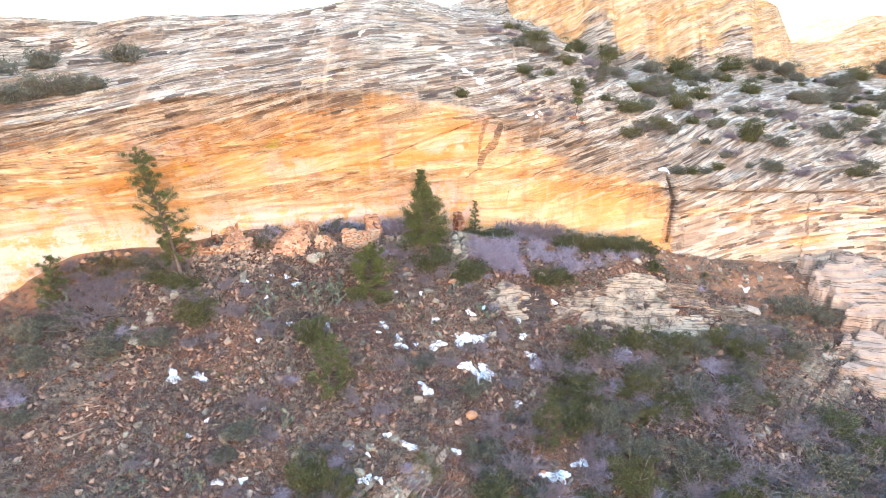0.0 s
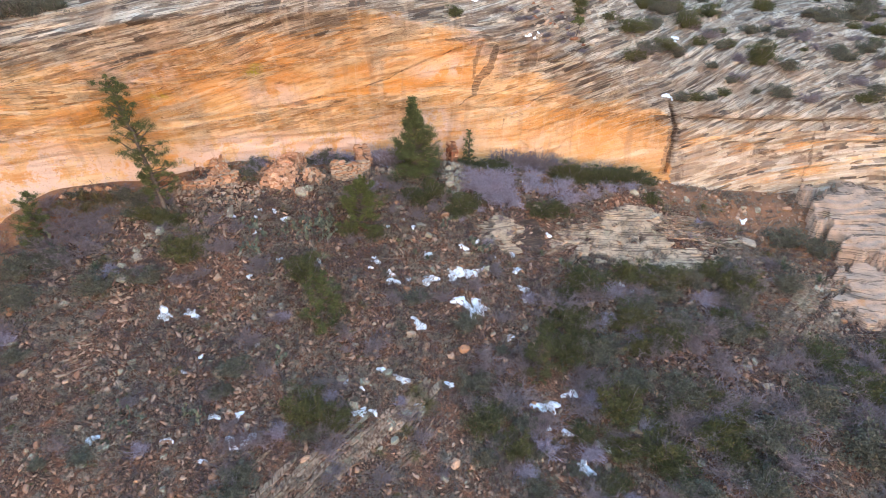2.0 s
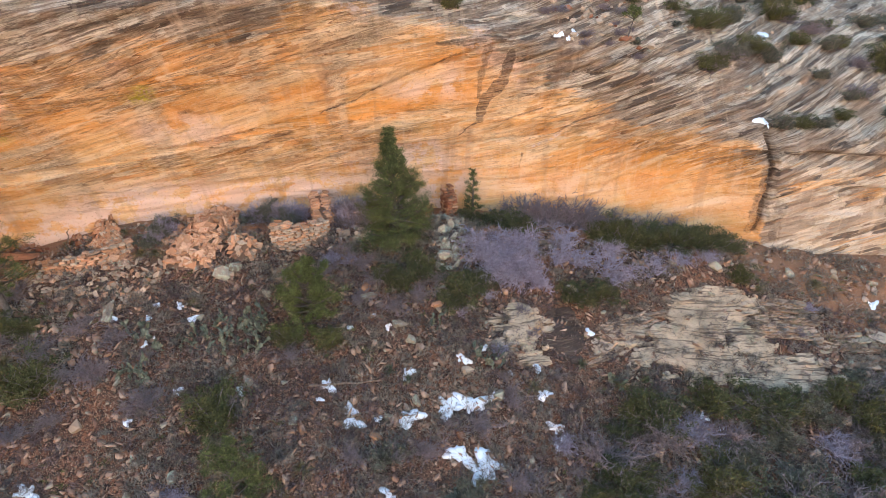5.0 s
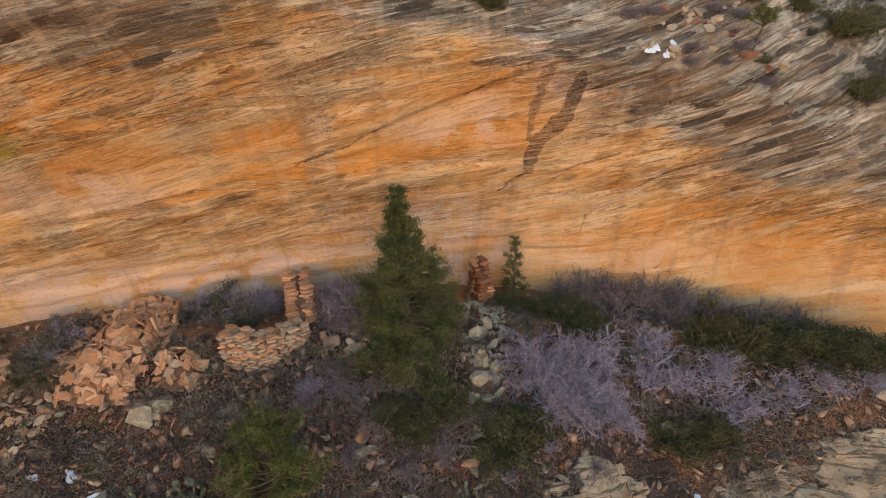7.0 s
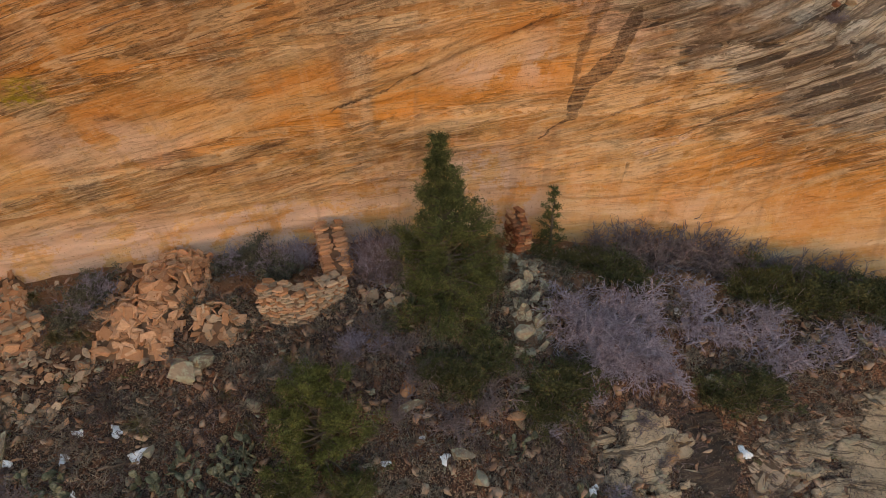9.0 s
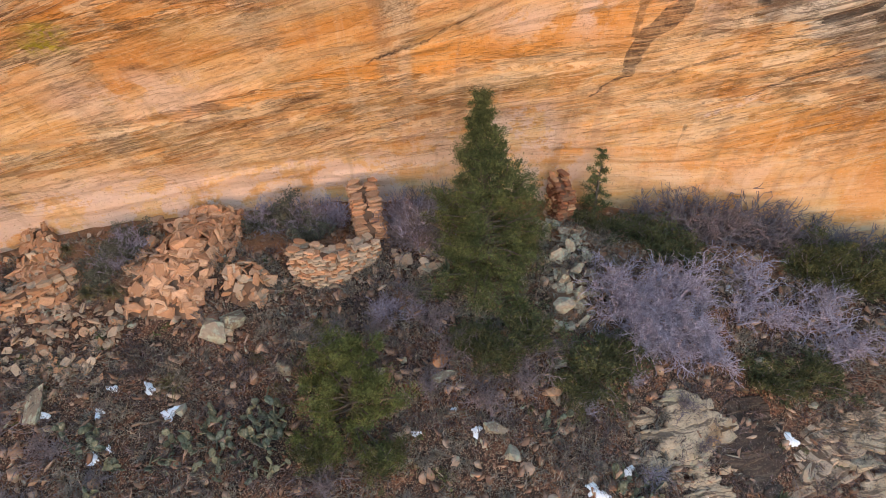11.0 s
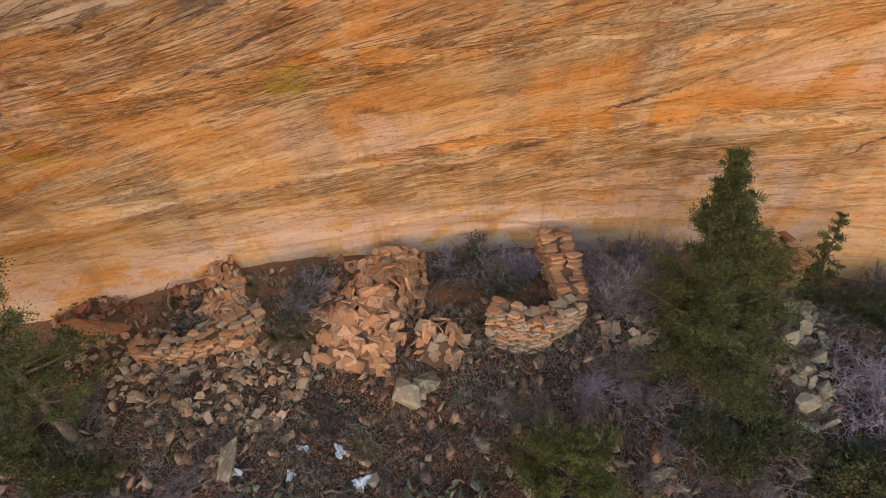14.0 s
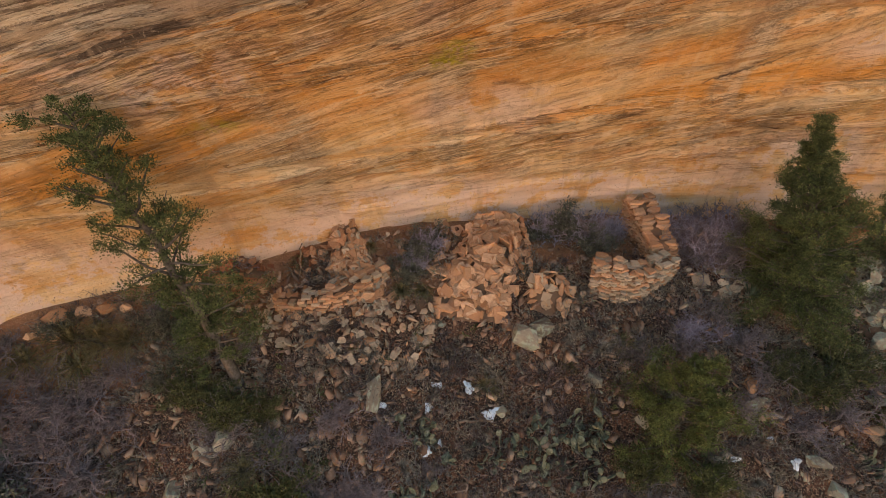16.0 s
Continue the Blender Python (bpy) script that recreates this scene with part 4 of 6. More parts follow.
rubble("rubble_pile", "scatter of fallen grey and orange slabs below the room", ((-10.4, 18.9), (-6.6, 20.0)), lambda x, y: 0.035 + 0.05 * max(0, math.sin(3 * x) * math.sin(4 * y)), 250, GREY_RUIN, 25, (0.08, 0.27), RUIN_STONE, 0.5)
rubble("rubble_pile", "greenish lichened boulders strewn below the pillar", ((0.35, 20.5), (1.25, 22.7)), lambda x, y: 0.05 + mound(x, y, 0.8, 20.8, 0.45, 0.5, 0.12), 110, ROCK, 26, (0.10, 0.34))
rubble("rubble_pile", "few tumbled wall stones on the bench", ((-2.35, 20.95), (-1.2, 21.45)), lambda x, y: 0.05, 26, GREY_RUIN, 27, (0.12, 0.34), ROCK)


def single(name, label, category, material, p, size, turn=(0, 0, 0), seed=1, group=""):
    ob = new(name, hull_mesh(name, material, seed, 1.0, 14))
    ob.matrix_world = scaled((p[0], p[1], p[2]), Euler([radians(a) for a in turn]), size)
    return tagged(ob, label, category, group)


single("fallen_slab", "long flat red sandstone slab lying in the collapsed room", "stone slab", RED_STONE, (-10.2, 19.72, 0.12), (1.35, 0.34, 0.16), (8, 0, 6), 31)
single("boulder", "split pale boulder with grey-green lichen", "boulder", ROCK, (-5.12, 19.76, -0.42), (0.62, 0.42, 0.42), (30, 8, -20), 32, "split boulder")
single("boulder", "smaller half of the split lichened boulder", "boulder", ROCK, (-4.85, 19.95, -0.34), (0.46, 0.36, 0.42), (25, -10, 40), 33, "split boulder")
single("long_rock", "long narrow rock covered with grey-green lichen", "rock", ROCK, (-7.4, 18.5, -0.74), (0.28, 0.75, 0.16), (30, 0, 4), 34)
single("boulder", "large flat-topped grey boulder under the leaning juniper", "boulder", ROCK, (-9.95, 17.5, -1.22), (1.1, 0.36, 0.2), (40, 8, -22), 35)
single("boulder", "small lichened boulder beside the flat one", "boulder", ROCK, (-9.5, 17.5, -1.1), (0.42, 0.34, 0.34), (18, 5, 20), 36)
for k, (x, y, w) in enumerate(((0.62, 20.5, 0.42), (0.98, 20.75, 0.36), (0.66, 21.0, 0.4), (0.95, 21.2, 0.3), (0.6, 21.45, 0.34), (1.0, 20.35, 0.28), (0.85, 21.7, 0.3), (0.5, 20.2, 0.3))):
    single("boulder", "pale boulder with grey-green lichen below the pillar", "boulder", ROCK, (x, y, gz(x, y) + 0.16), (w, 0.8 * w, 0.7 * w), (30, 11 * k, 50 * k), 240 + k, "boulders below the pillar")
single("boulder", "mossy green boulder below the pillar", "boulder", ROCK, (0.84, 20.7, -0.5), (0.6, 0.5, 0.4), (35, 5, 10), 37)
single("flat_rock", "pale flat rock with lichen among dry grass", "rock", ROCK, (-1.35, 19.42, -0.95), (0.55, 0.22, 0.12), (28, 0, 18), 38)
single("flat_rock", "greenish flat rock at the foot of the bush", "rock", ROCK, (-0.55, 18.8, -1.42), (0.5, 0.26, 0.14), (28, 0, 5), 39)
single("flat_rock", "tilted orange slab on the talus", "rock", RUIN_STONE, (-6.55, 20.02, -0.2), (0.5, 0.16, 0.14), (10, 4, -8), 40)
single("boulder", "rounded pale boulder at the edge of the outcrop", "boulder", OUTCROP, (4.75, 18.85, -2.42), (0.85, 0.6, 0.6), (20, 0, 20), 41)
single("boulder", "light flat boulder on the slope", "boulder", OUTCROP, (12.4, 19.2, -2.35), (0.95, 0.5, 0.4), (20, 10, -25), 43)


for k, (x, y, sx) in enumerate(((-12.75, 18.55, 0.45), (-12.4, 18.75, 0.32), (-12.1, 18.95, 0.4), (-12.95, 18.2, 0.28), (-11.8, 19.0, 0.3), (-12.6, 18.3, 0.22))):
    single("flat_rock", "orange broken stone at the foot of the cliff", "rock", RUIN_STONE, (x, y, gz(x, y) + 0.05), (sx, 0.7 * sx, 0.55 * sx), (20, 8 * k, 37 * k), 70 + k, "stones at the cliff foot")


# ---- layered outcrops ----
def beds(label, x, y, rx, ry, proud, dip, seed, thick=(0.035, 0.12), fall=0.66, long=(0.5, 2.0), material=BEDS, ragged=0.03):
    """Broken edges of thin beds coming out of the slope; every layer is a piece of its own."""
    r = np.random.RandomState(seed)
    ob = thing("rock_outcrop", label, "rock outcrop", "layered outcrops", at=(x, y, gz(x, y)))
    t = math.tan(radians(dip))
    span = fall * ry + abs(t) * rx
    level = gz(x, y) - span
    while level < gz(x, y) + span:
        h = thick[0] + (thick[1] - thick[0]) * r.rand() ** 1.8
        at = x - rx * r.uniform(0.9, 1.1)
        while at < x + rx:
            length = r.uniform(*long)
            n = max(4, int(length / 0.10))
            X = np.linspace(at, at + length, n)
            at += length + (r.uniform(0.0, 0.05) if r.rand() < 0.85 else r.uniform(0.15, 0.5))
            plane = level + t * (X - x)
            lift = proud * (0.55 + 0.9 * vnoise(X * 0.9, np.full(n, level * 4.0), seed)) - 0.02
            Yf = np.full(n, float(y))
            for _ in range(6):
                Yf = Yf - (ground_z(X, Yf) + lift - plane - h) / fall
            inside = np.abs((X - x) / rx) ** 2 + np.abs((Yf - y - 0.9 * t / fall * (X - x)) / ry) ** 2 + 1.3 * (fbm(X * 1.1, Yf * 1.5, seed + 2) - 0.5) < 1
            if inside.mean() < 0.55 or r.rand() < 0.05:
                continue
            Yf = Yf + ragged * r.randn(n) + 0.10 * (vnoise(X * 2.5, X * 0, seed + r.randint(99)) - 0.5)
            deep = np.full(n, 0.55 + 0.3 * r.rand())
            Yf[0] += 0.14 * r.rand()
            Yf[-1] += 0.14 * r.rand()
            hh = h * (0.92 + 0.12 * r.rand(n))
            rows = [(Yf + deep, plane - 0.02 * h), (Yf + 0.05, plane - 0.01), (Yf + 0.012, plane + 0.2 * h), (Yf, plane + 0.75 * hh), (Yf + 0.02, plane + hh), (Yf + deep, plane + hh + 0.10 * deep)]
            V = np.concatenate([np.stack([X - x, Q - y, z - gz(x, y)], -1) for Q, z in rows])
            F = []
            for k in range(6):
                a, b = k * n, ((k + 1) % 6) * n
                F += [(a + q, a + q + 1, b + q + 1, b + q) for q in range(n - 1)]
            F += [tuple(k * n for k in range(5, -1, -1)), tuple(k * n + n - 1 for k in range(6))]
            part("rock_layer", mesh_from("rock_layer", V, F, material), ob)
        level += h * r.uniform(0.95, 1.25)
    return ob


def make_slab(name, pale, lichen_share):
    m = Nodes(name, 0.92, 0.12)
    p = m.place()
    q = m.node("ShaderNodeMapping", Vector=p)
    q.inputs["Scale"].default_value = (0.7, 0.7, 24.0)
    q.inputs["Rotation"].default_value = (0.0, radians(-4), 0.0)
    bed = m.noise(q.outputs[0], 1.0, 5, 0.7)
    a, b = m.noise(p, 2.2, 6, 0.7), m.noise(p, 28.0, 5, 0.75)
    col = m.ramp(a, (0.38, tuple(0.78 * c for c in pale)), (0.5, pale), (0.62, tuple(1.15 * c for c in pale)))
    col = m.mix(m.ramp(m.noise(p, 1.3, 6, 0.65), (0.60 - lichen_share, 0.0), (0.66 - lichen_share, 0.85)), col, (0.41, 0.365, 0.25))
    col = m.mix(m.ramp(m.noise(p, 0.9, 4, 0.6), (0.60, 0.0), (0.66, 0.6)), col, (0.46, 0.23, 0.09))
    col = m.mix(m.ramp(bed, (0.42, 0.9), (0.46, 0.0)), col, (0.14, 0.10, 0.075))
    col = m.mix(m.ramp(b, (0.38, 0.7), (0.45, 0.0)), col, (0.20, 0.16, 0.12))
    return m.finish(col, m.math("ADD", m.math("MULTIPLY", bed, 1.4), b), 0.9, 0.04)


LICHEN_SLAB = make_slab("lichened_pale_slab", (0.52, 0.40, 0.28), 0.02)
PINK_SLAB = make_slab("smooth_pinkish_slab", (0.47, 0.33, 0.24), -0.05)
WET_ROCK = make_slab("dark_wet_rock", (0.075, 0.052, 0.042), -0.3)


def slab_face(label, x, y, rx, ry, rise, seed, material, step=0.045, torn=1.0, power=2.4, lean=0.0):
    """A bare rock face in the slope with fine bedding steps and broken edges."""
    A, B = np.meshgrid(np.arange(x - rx * 1.3, x + rx * 1.3, 0.03), np.arange(y - ry * 1.35, y + ry * 1.35, 0.025))
    layer = np.floor(ground_z(A, B) / step + 0.5 * vnoise(A * 0.7, B * 0.7, seed + 6))
    edge = np.abs((A - x) / rx) ** power + np.abs((B - y - lean * (A - x)) / ry) ** power + torn * (0.6 * (hash2(layer, np.floor(A * 1.1 + 0.37 * layer), seed) - 0.5) + 2.4 * (fbm(A * 2.0, B * 3.0, seed, 5) - 0.5))
    body = 1 - smooth(0.62, 0.80, edge)
    g = ground_z(A, B)
    top = g + rise * (0.7 + 0.6 * fbm(A * 0.6, B * 0.8, seed + 2)) + 0.05 * (fbm(A * 3, B * 3, seed + 4) - 0.5)
    w = (top - 0.07 * A) / step + 1.2 * vnoise(A * 0.6, B * 0.6, seed + 6)
    f = w - np.floor(w)
    top = top + step * (smooth(0.6, 0.95, f) - f) * (0.3 + 0.65 * vnoise(A * 0.8, np.floor(w) * 1.7, seed + 8))
    Z = (g - 0.12) * (1 - body) + top * body
    ob = thing("rock_outcrop", label, "rock outcrop", "layered outcrops", at=(x, y, gz(x, y)))
    me = grid_mesh("rock_face", A, B, Z, material, (), False)
    me.transform(Matrix.Translation(-Vector(ob.location)))
    part("rock_face", me, ob)
    rng = random.Random(seed)
    block = [flag_mesh("broken_slab", material, seed + k) for k in range(4)]
    for k in range(int(12 + 9 * rx)):
        a = rng.uniform(0, 6.28)
        px, py = x + rx * 0.86 * math.cos(a) * rng.uniform(0.85, 1.12), y + lean * rx * math.cos(a) + ry * 0.86 * math.sin(a) * rng.uniform(0.85, 1.15)
        w = rng.uniform(0.14, 0.5)
        stone = new("broken_slab", rng.choice(block))
        stone.parent = ob
        stone.matrix_basis = scaled((px - x, py - y, gz(px, py) - gz(x, y) + 0.03), Euler((0.5 + rng.gauss(0, 0.2), rng.gauss(0, 0.15), rng.uniform(-0.5, 0.5))), (w, w * rng.uniform(0.35, 0.7), w * rng.uniform(0.12, 0.3)))
    return ob


slab_face("big pale rock face with grey-green lichen and fine beds", 7.3, 18.95, 2.1, 0.95, 0.10, 401, LICHEN_SLAB)
slab_face("low pale rock face with fine beds at the slope foot", 9.2, 18.1, 1.6, 0.42, 0.08, 402, LICHEN_SLAB)
slab_face("lichened rock face of thin beds beside the wet streak", 2.6, 18.95, 0.85, 0.68, 0.09, 403, LICHEN_SLAB, 0.055)
slab_face("dark wet rock below the dead shrub", 3.72, 19.05, 0.55, 0.75, 0.07, 404, WET_ROCK, 0.09, 0.6, 2.0)
beds("tilted orange-stained sandstone layers over the pale rock face", 6.0, 19.4, 1.5, 0.42, 0.11, 13, 51, (0.05, 0.16), long=(0.8, 2.4), material=PALE_BEDS, ragged=0.02)
beds("rusty thin sandstone layers beside the pale rock face", 10.2, 19.2, 1.35, 0.5, 0.11, -6, 53, (0.04, 0.10), long=(0.8, 2.2), material=RUSTY_BEDS, ragged=0.02)
beds("thin rusty ledge beside the dark wet rock", 5.0, 18.75, 0.7, 0.25, 0.10, 14, 52, (0.04, 0.10), long=(0.5, 1.2), material=RUSTY_BEDS, ragged=0.02)
beds("ledge of brown layered sandstone on the talus", 11.8, 18.5, 1.4, 0.5, 0.09, -4, 54, (0.03, 0.10))
beds("pale outcrop of steeply tilted thin beds", 13.2, 15.7, 1.9, 1.0, 0.10, 24, 55, (0.04, 0.16), long=(0.8, 2.6))
beds("broken tilted sandstone beds low on the slope", -2.6, 11.7, 2.3, 0.5, 0.11, 22, 56, (0.03, 0.11))
beds("short tilted sandstone beds beside the snow", -0.3, 12.3, 0.9, 0.4, 0.05, 24, 57, (0.03, 0.10), long=(0.3, 1.0))
beds("small tilted beds of sandstone above the snow", -5.4, 11.5, 0.7, 0.4, 0.05, 18, 63, (0.03, 0.08), long=(0.3, 0.8))
beds("small yellowish outcrop in red soil", -11.2, 14.0, 0.9, 0.4, 0.06, -3, 58, (0.03, 0.10), long=(0.3, 1.0))
beds("low broken ledge in red soil", -10.2, 13.3, 0.7, 0.3, 0.04, 2, 59, (0.03, 0.08), long=(0.3, 0.8))
beds("thin ledge of brown sandstone under the leaning juniper", -10.9, 15.4, 0.9, 0.3, 0.04, 3, 64, (0.03, 0.07), long=(0.3, 0.9))
slab_face("smooth pinkish rock rib at the foot of the cliff", 15.7, 16.6, 1.5, 1.3, 0.35, 60, PINK_SLAB, 0.2, 0.7, 2.0, 0.3)
slab_face("big smooth pinkish rock shoulder at the cliff foot", 17.3, 19.4, 2.3, 2.2, 0.8, 62, PINK_SLAB, 0.25, 0.6, 2.0)


# ---- plants ----
class Pile:
    """Collects vertices and faces of many small pieces for one mesh."""
    def __init__(self):
        self.v, self.f, self.n = [], [], 0

    def add(self, V, F):
        self.v.append(np.asarray(V, float))
        self.f.append(np.asarray(F) + self.n)
        self.n += len(V)

    def mesh(self, name, material, smoothed=False):
        V = np.concatenate(self.v)
        me = bpy.data.meshes.new(name)
        loops = np.concatenate([f.ravel() for f in self.f])
        counts = np.concatenate([np.full(len(f), f.shape[1]) for f in self.f])
        me.vertices.add(len(V))
        me.vertices.foreach_set("co", V.ravel())
        me.loops.add(len(loops))
        me.loops.foreach_set("vertex_index", loops.astype(np.int32))
        me.polygons.add(len(counts))
        me.polygons.foreach_set("loop_start", (np.cumsum(counts) - counts).astype(np.int32))
        me.update(calc_edges=True)
        me.materials.append(material)
        if smoothed:
            me.shade_smooth()
        return me


def tube(pile, P, R, sides=5):
    """A tapered limb along the points P with the radii R."""
    P, R = np.asarray(P, float), np.asarray(R, float)
    T = np.gradient(P, axis=0)
    T /= np.linalg.norm(T, axis=1)[:, None] + 1e-9
    ref = np.where(np.abs(T[:, 2:3]) > 0.9, [[1.0, 0, 0]], [[0, 0, 1.0]])
    A = np.cross(T, ref)
    A /= np.linalg.norm(A, axis=1)[:, None] + 1e-9
    B = np.cross(T, A)
    a = np.linspace(0, 2 * np.pi, sides, endpoint=False)
    V = (P[:, None] + R[:, None, None] * (np.cos(a)[None, :, None] * A[:, None] + np.sin(a)[None, :, None] * B[:, None])).reshape(-1, 3)
    i = np.arange(sides)
    F = np.concatenate([np.stack([k * sides + i, k * sides + (i + 1) % sides, (k + 1) * sides + (i + 1) % sides, (k + 1) * sides + i], -1) for k in range(len(P) - 1)])
    pile.add(V, F)


def sprigs(pile, r, C, N, length, width, spread=0.7):
    """Small pointed leaf sprays at the places C, growing along N."""
    n = len(C)
    D = N + spread * r.randn(n, 3)
    D /= np.linalg.norm(D, axis=1)[:, None] + 1e-9
    S = np.cross(D, r.randn(n, 3))
    S /= np.linalg.norm(S, axis=1)[:, None] + 1e-9
    L = length * r.uniform(0.6, 1.3, n)[:, None]
    W = width * r.uniform(0.6, 1.3, n)[:, None]
    V = np.stack([C, C + 0.55 * L * D + W * S, C + L * D, C + 0.45 * L * D - W * S], 1).reshape(-1, 3)
    F = np.arange(4 * n).reshape(n, 4)
    pile.add(V, F)


def wander(r, start, direction, length, steps, bend=0.25, lift=0.0):
    P = [np.asarray(start, float)]
    d = np.asarray(direction, float)
    for _ in range(steps):
        d = d + bend * r.randn(3) + [0, 0, lift]
        d = d / np.linalg.norm(d)
        P.append(P[-1] + d * length / steps)
    return np.array(P)


def conifer(label, p, height, radius, seed, lean=(0, 0), leaf=JUNIPER, count=26000, bare=0.06, gaps=0.25, profile=0.8, limbs=70, size=0.036, clumps=6, tip=0.35, puff=1.0, shape=None):
    """A juniper: tapered trunk, limbs all round, and sprays of scale leaves in clumps along them."""
    r = np.random.RandomState(seed)
    tree = thing("juniper_tree", label, "tree", "junipers", at=p)
    wood, leaves = Pile(), Pile()
    hs = np.linspace(0, 1, 9)
    trunk = np.stack([lean[0] * hs ** 1.2 + 0.04 * r.randn(9) * hs, lean[1] * hs ** 1.2 + 0.04 * r.randn(9) * hs, height * hs], -1)
    bole = Pile()
    tube(bole, trunk, 0.035 * height * 0.5 * (1 - hs) + 0.012, 8)
    C, N = [], []
    for k in range(limbs):
        f = bare + (1 - bare) * ((k + 0.5) / limbs) ** 1.2
        base = np.array([np.interp(f, hs, trunk[:, i]) for i in range(3)])
        reach = radius * (((1 - f) ** profile * 1.05 + 0.03) if shape is None else np.interp(f, *shape)) * r.uniform(1 - gaps * 1.6, 1.12)
        a = k * 2.4 + r.uniform(-0.5, 0.5)
        up = -0.12 + 1.0 * f
        d = np.array([math.cos(a), math.sin(a), up])
        P = wander(r, base, d / np.linalg.norm(d), reach, 6, 0.14, 0.05)
        tube(wood, P, np.linspace(0.018, 0.005, 7) * (0.6 + reach), 4)
        for _ in range(2 + int(clumps * reach / radius)):
            m = max(6, int(1.45 * count / limbs / clumps * r.uniform(0.5, 1.9)))
            q = r.uniform(0.30, 1.04) ** 0.8
            c = np.array([np.interp(q, np.linspace(0, 1, 7), P[:, i]) for i in range(3)]) + r.randn(3) * 0.05 * radius
            Q = c + r.randn(m, 3) * np.array([1.0, 1.0, 0.75]) * r.uniform(0.038, 0.078) * puff * (0.45 + 0.55 * radius) * (tip + (1.15 - tip) * min(1.0, reach / radius))
            C.append(Q)
            N.append((Q - c) * 6 + d * 0.4 + [0, 0, 0.45])
    t = r.uniform(0.75, 1.01, int(count * 0.03))
    Q = np.stack([np.interp(t, hs, trunk[:, i]) for i in range(3)], -1) + r.randn(len(t), 3) * 0.05 * radius
    C.append(Q), N.append(np.tile([0, 0, 1.0], (len(t), 1)))
    sprigs(leaves, r, np.concatenate(C), np.concatenate(N), size, size * 0.2)
    part("trunk", bole.mesh("trunk", BARK, True), tree)
    part("limb_frame", wood.mesh("limb_frame", BARK, True), tree)
    part("crown", leaves.mesh("crown", leaf), tree, "dense scaly green foliage")
    return tree


def bush_parts(seed, leaf, count=9000, size=0.036, width=0.28, stems=46, bark=DARK_TWIG, airy=0.35):
    """Meshes of a leafy shrub about 1 m across and 0.8 m high."""
    r = np.random.RandomState(seed)
    wood, leaves = Pile(), Pile()
    C, N = [], []
    for k in range(stems):
        a, e = r.uniform(0, 2 * np.pi), r.uniform(0.25, 1.45)
        d = np.array([math.cos(a) * math.cos(e), math.sin(a) * math.cos(e), math.sin(e)])
        reach = r.uniform(0.22, 0.62)
        P = wander(r, (0.06 * r.randn(), 0.06 * r.randn(), -0.05), d, reach * 1.15, 5, 0.2, 0.06)
        tube(wood, P, np.linspace(0.011, 0.003, 6), 3)
        for _ in range(3):
            j = r.randint(2, 6)
            c = P[j] + r.randn(3) * 0.05
            m = int(count / stems / 3 * r.uniform(0.4, 1.6))
            Q = c + r.randn(m, 3) * np.array([0.05, 0.05, 0.04]) * r.uniform(0.6, 1.4)
            C.append(Q), N.append((Q - c) * 4 + d * 0.5 + [0, 0, 0.4])
    C, N = np.concatenate(C), np.concatenate(N)
    keep = C[:, 2] > -0.02
    sprigs(leaves, r, C[keep], N[keep], size, size * width, 0.6)
    return wood.mesh("stems", bark, True), leaves.mesh("foliage", leaf)


def bare_parts(seed, material, stems=34, twigs=9, height=1.0, thick=1.0, limb_thick=1.0):
    """A leafless shrub of many forking twigs, about 1 m across."""
    r = np.random.RandomState(seed)
    limb, fine = Pile(), Pile()
    for k in range(stems):
        a, e = r.uniform(0, 2 * np.pi), r.uniform(0.15, 1.4)
        d = np.array([math.cos(a) * math.cos(e), math.sin(a) * math.cos(e), math.sin(e) * height])
        reach = r.uniform(0.35, 0.6)
        P = wander(r, (0.08 * r.randn(), 0.08 * r.randn(), -0.05), d / np.linalg.norm(d), reach, 6, 0.28, 0.03)
        tube(limb, P, limb_thick * thick * np.linspace(0.011, 0.0045, 7), 4)
        for _ in range(twigs):
            j = r.randint(1, 7)
            dd = P[j] - P[j - 1]
            dd = dd / np.linalg.norm(dd) + 0.75 * r.randn(3)
            Q = wander(r, P[j], dd / np.linalg.norm(dd), r.uniform(0.12, 0.3), 4, 0.35, 0.05)
            tube(fine, Q, thick * np.linspace(0.0055, 0.0022, 5), 3)
            for _ in range(3):
                i = r.randint(1, 5)
                de = Q[i] - Q[i - 1]
                de = de / np.linalg.norm(de) + 0.8 * r.randn(3)
                tube(fine, wander(r, Q[i], de / np.linalg.norm(de), r.uniform(0.06, 0.16), 2, 0.3, 0.05), thick * np.array([0.0034, 0.0026, 0.0016]), 3)
    return limb.mesh("branches", material, True), fine.mesh("twigs", material, True)


